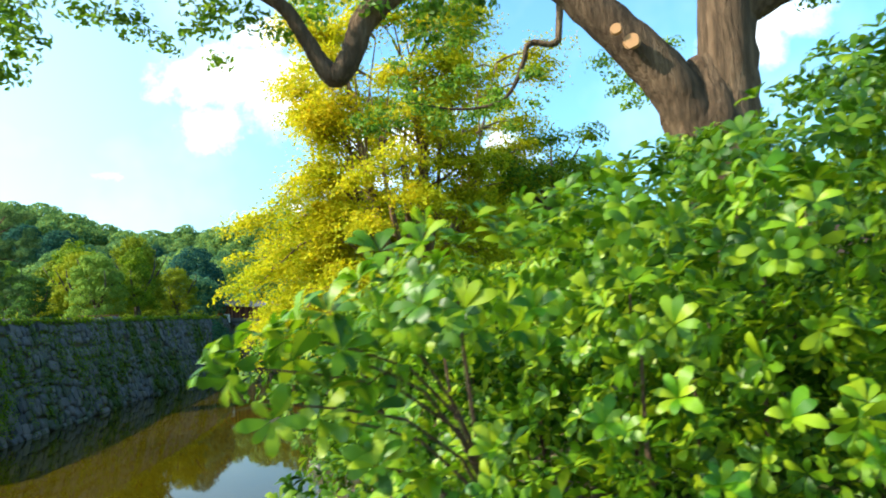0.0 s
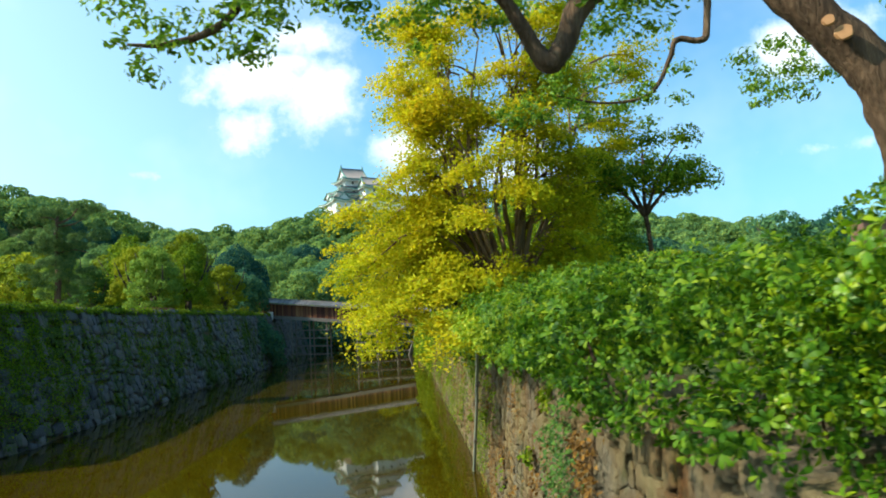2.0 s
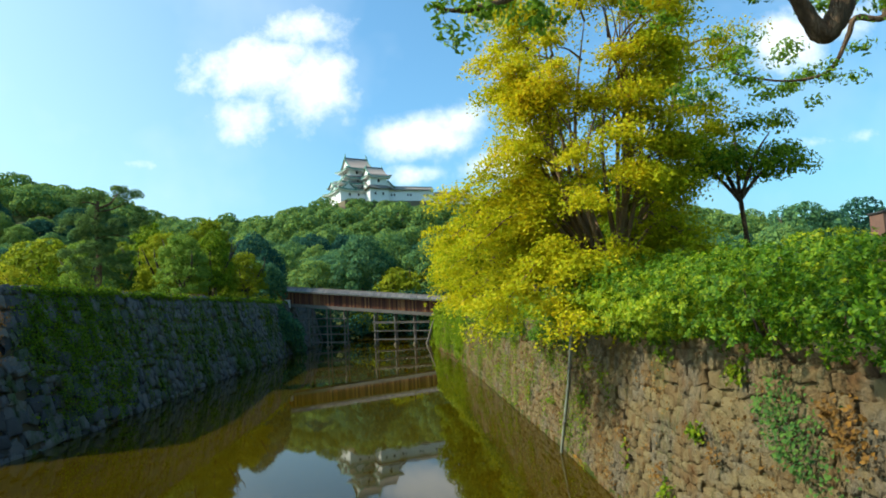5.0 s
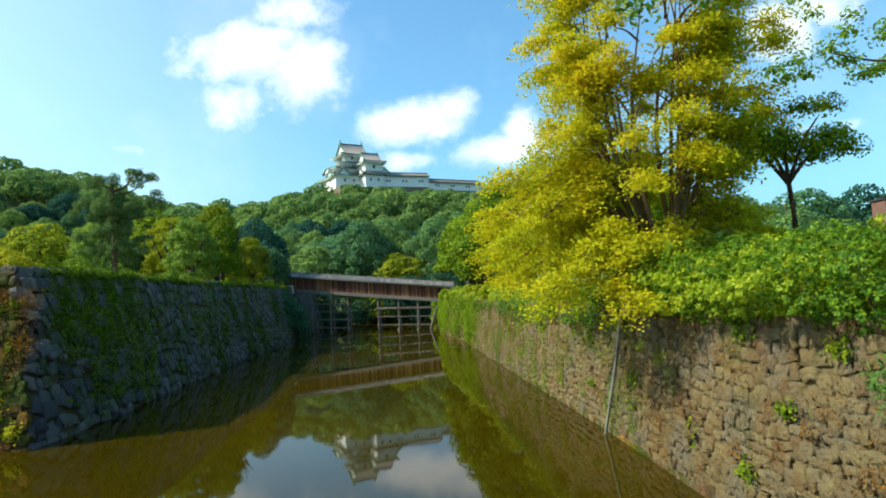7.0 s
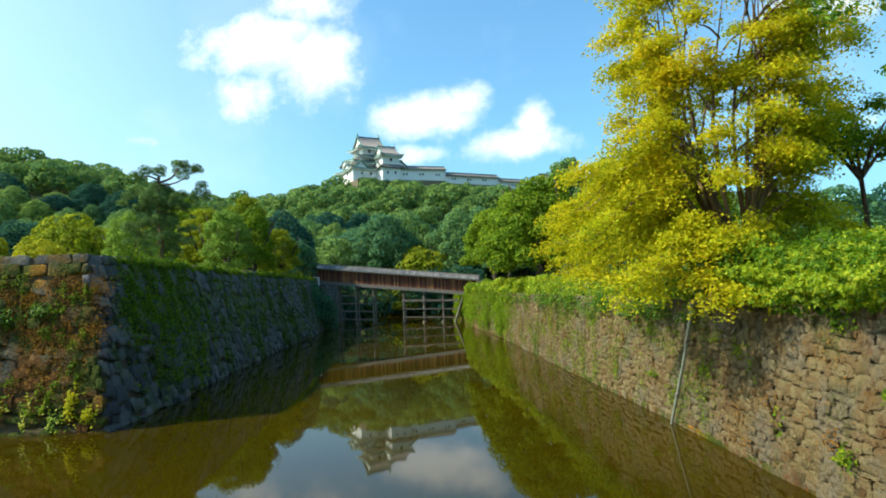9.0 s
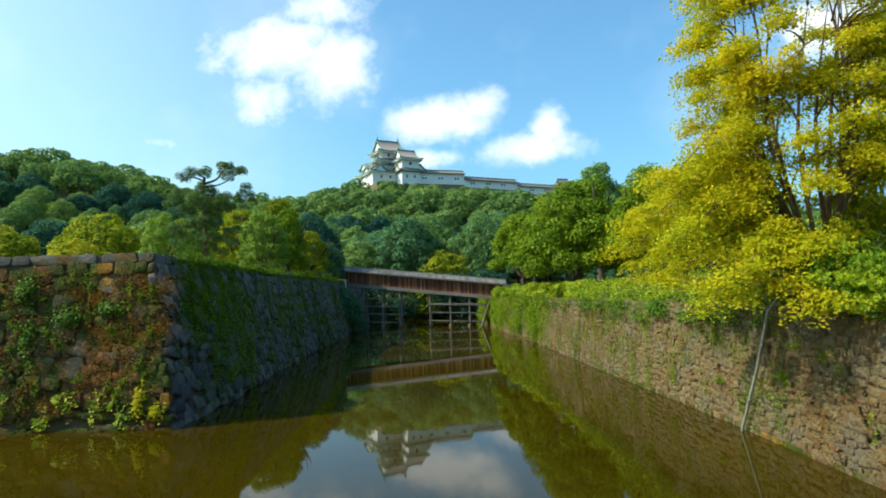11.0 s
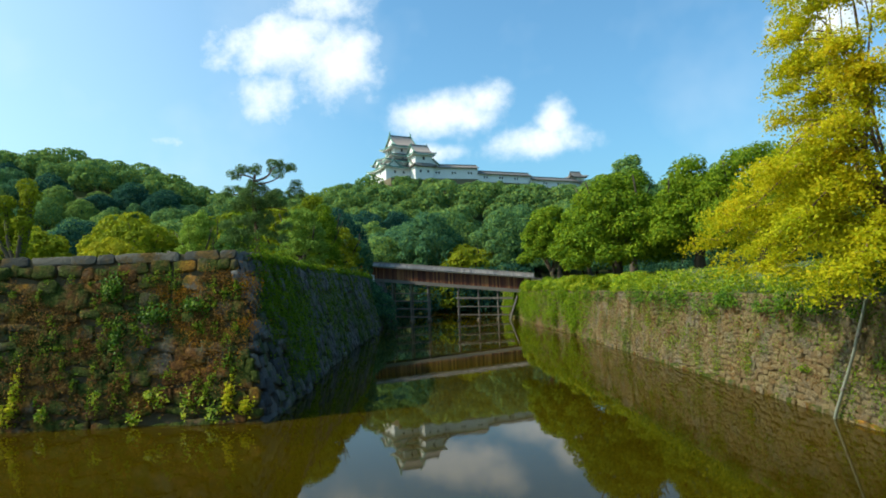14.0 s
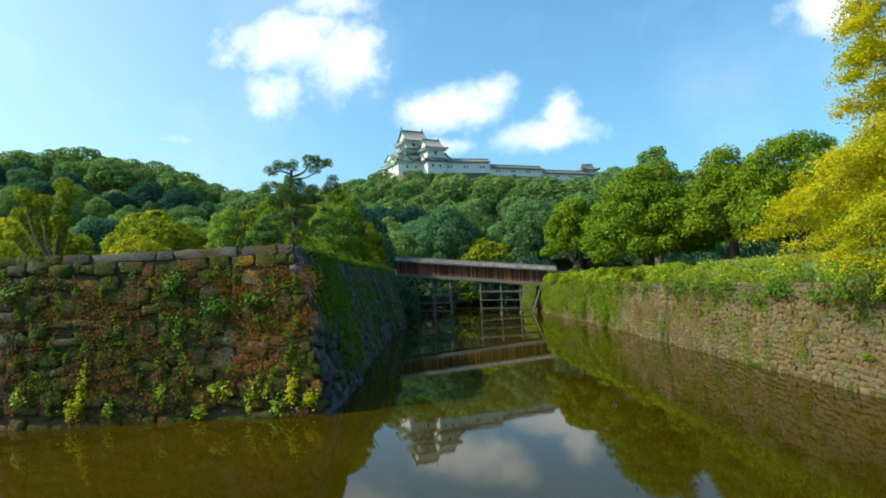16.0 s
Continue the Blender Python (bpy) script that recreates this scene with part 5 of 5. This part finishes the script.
# ---- drain pipe, railing ----
def build_pipe():
    t = thing("drain_pipe", "thin grey drain pipe leaning down the moat wall", "pipe")
    v, f = tube([(-1.98, 21.25, -4.2), (-1.90, 21.0, -3.4), (-1.70, 20.1, -1.4), (-1.58, 19.4, 0.35), (-1.40, 19.1, 0.75)], [0.05] * 5, 10)
    part("tube", mesh_data("tube", v, f, "pipe", True), t)
    for a in ((-1.83, 20.65, -2.6), (-1.66, 19.85, -0.8)):
        v, f = tube([a, (a[0] + 0.03, a[1] - 0.09, a[2] + 0.12)], [0.066, 0.066], 10)
        part("bracket", mesh_data("bracket", v, f, "beam"), t)


def build_railing():
    t = thing("railing", "low reddish wooden railing on the bank", "railing")
    for i in range(6):
        y = 49.5 + i * 1.1
        part("post", box_mesh("post", (-28.05, y - 0.06, 2.5), (-27.93, y + 0.06, 3.45), "timber", 0.01), t)
    for z in (2.95, 3.35):
        part("rail", box_mesh("rail", (-28.03, 49.3, z), (-27.95, 55.2, z + 0.1), "timber", 0.01), t)


build_pipe()
build_railing()


# ---- stones and creepers of the walls ----
def wall_frame(line, side, batter):
    """A function from distance along the wall and height to place, tangent, upward and outward directions."""
    P = np.array(line, float)
    seg = np.linalg.norm(np.diff(P, axis=0), axis=1)
    cum = np.concatenate([[0], np.cumsum(seg)])

    def at(s, z):
        i = int(min(max(np.searchsorted(cum, s) - 1, 0), len(seg) - 1))
        d = (P[i + 1] - P[i]) / seg[i]
        p = P[i] + d * (s - cum[i])
        n = np.array([d[1] * side, -d[0] * side])
        h = z - WATER
        k = 1 / math.sqrt(1 + batter * batter)
        return (np.array([p[0] - n[0] * batter * h, p[1] - n[1] * batter * h, z]), np.array([d[0], d[1], 0.0]),
                np.array([-n[0] * batter * k, -n[1] * batter * k, k]), np.array([n[0] * k, n[1] * k, batter * k]))

    return at, cum[-1]


def stone_shape(seed, jag=0.065, flat=False):
    """A worn block in a unit cell: uneven corners, chipped edge, nearly flat face."""
    rng = np.random.default_rng(seed)
    c = [(-0.5, -0.4), (-0.36, -0.5), (0.36, -0.5), (0.5, -0.38), (0.5, 0.38), (0.36, 0.5), (-0.36, 0.5), (-0.5, 0.4)]
    ring = np.array(c) * 0.955 + rng.normal(size=(8, 2)) * jag
    V = [(x, y, -0.6) for x, y in ring] + [(x, y, 0.25 + 0.2 * rng.random()) for x, y in ring]
    V += [(x * 0.88, y * 0.86, 0.55 + 0.35 * rng.random()) for x, y in ring] + [(0.15 * rng.normal(), 0.15 * rng.normal(), 0.55 + 0.5 * rng.random())]
    if flat:
        V = V[:8] + [(x * 0.97, y * 0.97, 0.62 + 0.2 * rng.random()) for x, y in ring] + [(x * 0.9, y * 0.88, 0.86 + 0.18 * rng.random()) for x, y in ring] + [(0, 0, 0.9 + 0.2 * rng.random())]
    F = []
    for i in range(8):
        j = (i + 1) % 8
        F += [(i, j, 8 + j), (i, 8 + j, 8 + i), (8 + i, 8 + j, 16 + j), (8 + i, 16 + j, 16 + i), (16 + i, 16 + j, 24)]
    return np.array(V, float), np.array(F)


def lay_stones(wall, line, side, batter, top, width, height, mat, seed, near, trim=(0, 0), depth=0.09, cap=None, jag=0.065, tilt=10, sway=1.0, flat=False):
    """Courses of uneven stones over a wall; those on the stretch near are pieces of their own."""
    rng = random.Random(seed)
    at, length = wall_frame(line, side, batter)
    shapes = [stone_shape(seed * 50 + i, jag, flat) for i in range(14)]
    datas = [mesh_data("stone", V, F, mat) for V, F in shapes]
    caps = [mesh_data("stone", V, F, cap or mat) for V, F in shapes]
    VV, FF, count, singles = [], [], 0, 0
    z = WATER - 0.22
    while z < top - 0.05:
        h = rng.uniform(*height)
        last = z + h > top - 0.12
        if last:
            h = max(0.2, top - z)
        s = trim[0] * batter * (z - WATER) + rng.uniform(0, 0.15)
        end = length - trim[1] * batter * (z - WATER)
        while s < end:
            w = rng.uniform(*width) * (rng.uniform(0.8, 2.3) if last else 1.0)
            if rng.random() < 0.12:
                w *= 1.5
            w = min(w, max(0.25, end - s))
            c = s + w / 2
            calm = sway * min(1.0, (top - z - h) / 0.8)
            wave = (0.55 * noise.noise((c * 0.45, z * 0.6, seed)) + 0.25 * noise.noise((c * 1.4, z * 1.2, seed + 9)) + rng.uniform(-0.08, 0.08)) * max(0.0, calm)
            p, d, up, out = at(c, z + h / 2 + wave)
            k = rng.randrange(14)
            a = radians(rng.uniform(-tilt, tilt) * (0.1 if last else 1.0))
            dd, uu = d * math.cos(a) + up * math.sin(a), up * math.cos(a) - d * math.sin(a)
            e = depth * (rng.uniform(0.5, 0.8) if last else rng.uniform(0.6, 1.5))
            m = np.column_stack([dd * w * 1.02, uu * h * (rng.uniform(0.85, 1.1) if last else rng.uniform(0.9, 1.0 + 5 * jag / 2)), out * e])
            if singles < 300 and near(p):
                ob = new("stone", (caps if last else datas)[k])
                ob.matrix_world = Matrix(((*m[0], p[0]), (*m[1], p[1]), (*m[2], p[2]), (0, 0, 0, 1)))
                ob.parent = wall
                singles += 1
            else:
                V, F = shapes[k]
                VV.append(V @ m.T + p)
                FF.append(F + count)
                count += len(V)
            s += w
        z += h
    ob = part("stones", mesh_data("stones", np.concatenate(VV), np.concatenate(FF), mat), wall)
    ob["kind"] = "stuff"


def creeper(name, label, line, side, batter, patches, mat, size, seed, puff=0.0, hang=0.0):
    """Leaves that cling to a wall in patches: distance, height, half width, half height, number."""
    rng = np.random.default_rng(seed)
    at, length = wall_frame(line, side, batter)
    P, N = [], []
    for s, z, rs, rz, n in patches:
        for i in range(n):
            a, b = rng.normal() * 0.6, rng.normal() * 0.6
            q, d, up, out = at(s + a * rs, z + b * rz)
            if q[2] < WATER + 0.05:
                continue
            bulge = puff * rng.random() ** 0.5 * math.exp(-1.5 * (a * a + b * b))
            P.append(q + out * (0.06 + 0.14 * rng.random() + bulge) - np.array([0, 0, hang * bulge]))
            N.append(out + rng.normal(size=3) * 0.5 + np.array([0, 0, 0.5]))
    P, N = np.array(P), unit(np.array(N))
    V, F = leaves(P, N, size * (0.6 + 0.8 * rng.random(len(P))), rng, 0.7, 0.15)
    return tagged(new(name, mesh_data(name, V, F, mat)), label, "creeper", "wall creepers", "stuff")


def patches(seed, length, low, high, count, rs, rz, n):
    rng = random.Random(seed)
    return [(rng.uniform(*length), rng.uniform(low, high), rng.uniform(*rs), rng.uniform(*rz), int(rng.uniform(0.4, 1.6) * n)) for i in range(count)]


FRONT_L = 53.3
creeper("creeper", "green creeper clinging to the stone wall in tufts", LEFT_FRONT, 1, L_BATTER, patches(1, (14, FRONT_L - 1.2), -3.0, 2.4, 420, (0.08, 0.28), (0.10, 0.42), 55), "moss", 0.085, 61, 0.18, 0.2)
creeper("creeper", "leafy dark green vine in a thick clump near the wall top", LEFT_FRONT, 1, L_BATTER, [(FRONT_L - 6.4, 1.7, 0.5, 0.5, 420), (FRONT_L - 4.6, 0.6, 0.7, 0.4, 460), (FRONT_L - 3.1, 0.9, 0.5, 0.3, 240), (FRONT_L - 13.0, 1.6, 0.5, 0.4, 300), (FRONT_L - 6.0, -0.3, 0.3, 0.7, 200)], "leaf_hedge", 0.12, 71, 0.45, 0.3)
creeper("creeper", "rust-brown withered creeper on the stone wall", LEFT_FRONT, 1, L_BATTER, patches(2, (14, FRONT_L - 1.2), -3.2, 2.2, 560, (0.2, 0.7), (0.2, 0.6), 95), "dry", 0.070, 62, 0.12)
creeper("creeper", "bright rusty orange lichen and leaves by the wall corner", LEFT_FRONT, 1, L_BATTER, patches(3, (FRONT_L - 4.6, FRONT_L - 0.9), -1.6, 2.0, 46, (0.2, 0.6), (0.25, 0.6), 150), "lichen", 0.055, 63)
creeper("fern_tuft", "pale green ferns rooted in the wall near the waterline", LEFT_FRONT, 1, L_BATTER, patches(4, (14, FRONT_L - 0.2), -3.35, -2.3, 44, (0.12, 0.3), (0.15, 0.45), 60), "leaf_spray", 0.13, 64, 0.5, 0.3)
creeper("fern_tuft", "tall yellowing ferns at the foot of the wall corner", LEFT_FRONT, 1, L_BATTER, [(FRONT_L - 1.4, -2.6, 0.25, 0.6, 190), (FRONT_L - 9.6, -2.4, 0.22, 0.9, 240), (FRONT_L - 9.9, -3.0, 0.3, 0.4, 140), (FRONT_L - 0.7, -3.0, 0.25, 0.3, 120)], "leaf_maple", 0.12, 72, 0.4)
creeper("creeper", "dark green creeper trailing down the shaded wall", LEFT_SIDE, 1, L_BATTER, patches(5, (3, 62), -3.0, 2.9, 220, (0.3, 0.9), (0.6, 1.6), 75), "moss", 0.12, 65, 0.15, 0.3)
creeper("creeper", "thick bright moss and vine spilling from the top of the shaded wall", LEFT_SIDE, 1, L_BATTER, patches(12, (3.6, 9.5), 0.0, 2.9, 46, (0.4, 1.0), (0.6, 1.4), 170) + patches(13, (5.0, 13), -3.2, 0.6, 34, (0.4, 1.0), (0.5, 1.2), 130) + patches(16, (8.0, 30), -1.5, 2.9, 60, (0.4, 1.2), (0.5, 1.5), 110), "vine", 0.10, 73, 0.25, 0.4)
creeper("grass_fringe", "sunlit grass fringe along the top of the wall", LEFT_SIDE, 1, L_BATTER, patches(6, (4, 80), 2.85, 3.1, 150, (0.5, 1.2), (0.10, 0.2), 60), "leaf_green", 0.14, 66, 0.2, 0.5)
creeper("creeper", "thin green creeper and weeds on the tan wall", RIGHT, -1, R_BATTER, patches(7, (18, 95), -3.2, 0.4, 260, (0.3, 1.0), (0.3, 1.0), 90), "moss", 0.07, 67)
creeper("creeper", "dry brownish creeper and lichen spread over the tan wall", RIGHT, -1, R_BATTER, patches(10, (8, 95), -3.3, 0.3, 160, (0.4, 1.2), (0.3, 0.9), 70), "dry", 0.055, 70)
creeper("hanging_growth", "green growth hanging unevenly over the wall top", RIGHT, -1, R_BATTER, patches(14, (17, 62), -0.1, 0.55, 60, (0.3, 0.9), (0.2, 0.6), 110), "leaf_hedge", 0.10, 74, 0.5, 0.6)
creeper("hanging_growth", "dense green growth covering the bridge end of the wall", RIGHT, -1, R_BATTER, patches(15, (52, 108), -2.8, 0.6, 210, (0.6, 1.5), (0.6, 1.3), 110), "vine", 0.15, 75, 0.6, 0.4)
creeper("weed_tuft", "green weeds growing from the wall joints", RIGHT, -1, R_BATTER, patches(8, (8, 24), -2.6, 0.2, 13, (0.15, 0.4), (0.12, 0.35), 60), "moss", 0.09, 68, 0.15)
creeper("fern_tuft", "large green ferns growing from the sunlit wall", RIGHT, -1, R_BATTER, [(7.8, -0.25, 0.5, 0.3, 240), (7.2, -0.75, 0.4, 0.35, 220), (6.6, -1.1, 0.25, 0.3, 90), (7.5, -0.5, 0.6, 0.5, 260)], "leaf_grove", 0.065, 76, 0.35, 0.3)
creeper("weed_tuft", "withered reddish weeds on the wall face", RIGHT, -1, R_BATTER, patches(9, (7, 40), -3.0, 0.0, 16, (0.2, 0.5), (0.15, 0.4), 40) + [(6.3, -0.4, 0.3, 0.3, 150), (6.7, -0.15, 0.2, 0.15, 60)], "dry", 0.07, 69, 0.15)
lay_stones(wall_right, RIGHT, -1, R_BATTER, R_TOP, (0.15, 0.50), (0.14, 0.29), "stone_warm", 3, lambda p: p[1] < 15, depth=0.045, cap="stone_grey", jag=0.085, tilt=9, sway=0.6, flat=True)
lay_stones(wall_right, RIGHT, -1, 0.02, WATER + 0.2, (0.5, 1.3), (0.40, 0.46), "stone_front", 8, lambda p: False, depth=0.10)
lay_stones(wall_side, LEFT_SIDE, 1, L_BATTER, L_TOP, (0.3, 0.85), (0.3, 0.75), "stone_dark", 4, lambda p: p[1] < 36, (1, 0), 0.17, jag=0.09, tilt=15, flat=True)
lay_stones(wall_front, LEFT_FRONT, 1, L_BATTER, L_TOP, (0.35, 1.2), (0.3, 0.65), "stone_front", 5, lambda p: p[0] > -33, (0, 1), 0.15, "stone_grey", flat=True, tilt=12)


# ---- small roofed gate beyond the hedge ----
def build_gate():
    t = thing("roofed_gate", "small grey-tiled roofed gate beyond the hedge", "gate", at=(10.6, 33.4, 1.2))
    for x in (-1.2, 1.2):
        part("post", box_mesh("post", (x - 0.09, -0.09, -0.4), (x + 0.09, 0.09, 1.5), "beam", 0.01), t)
    part("lintel", box_mesh("lintel", (-1.5, -0.08, 1.25), (1.5, 0.08, 1.45), "beam", 0.01), t)
    gable("roof", 0, 0, 1.45, 0.85, 3.6, 0.4, "tile", t, 0, 0.08)
    part("ridge", box_mesh("ridge", (-1.85, -0.09, 1.8), (1.85, 0.09, 1.95), "tile", 0.02), t)


build_gate()


# ---- brown building far off beyond the hedge ----
def build_far_building():
    t = thing("building", "flat-roofed brown brick building beyond the trees", "building", at=(BX, 76, 0.8))
    part("wall", box_mesh("wall", (0, 0, -1), (16, 2.6, BH), "brick", 0.05), t)
    part("roof", box_mesh("roof", (-0.2, -0.2, BH), (16.2, 2.8, BH + 0.25), "dark", 0.05), t)
    for i in range(5):
        for z in (1.5, 4.6):
            w = part("window", box_mesh("window", (1.2 + i * 3, -0.05, z), (2.8 + i * 3, 0.05, z + 1.5), "dark", 0.02), t)
            part("sill", box_mesh("sill", (1.1 + i * 3, -0.14, z - 0.12), (2.9 + i * 3, 0.03, z - 0.02), "stone_cap"), w)


BX, BH = 44.3, 8.8
build_far_building()
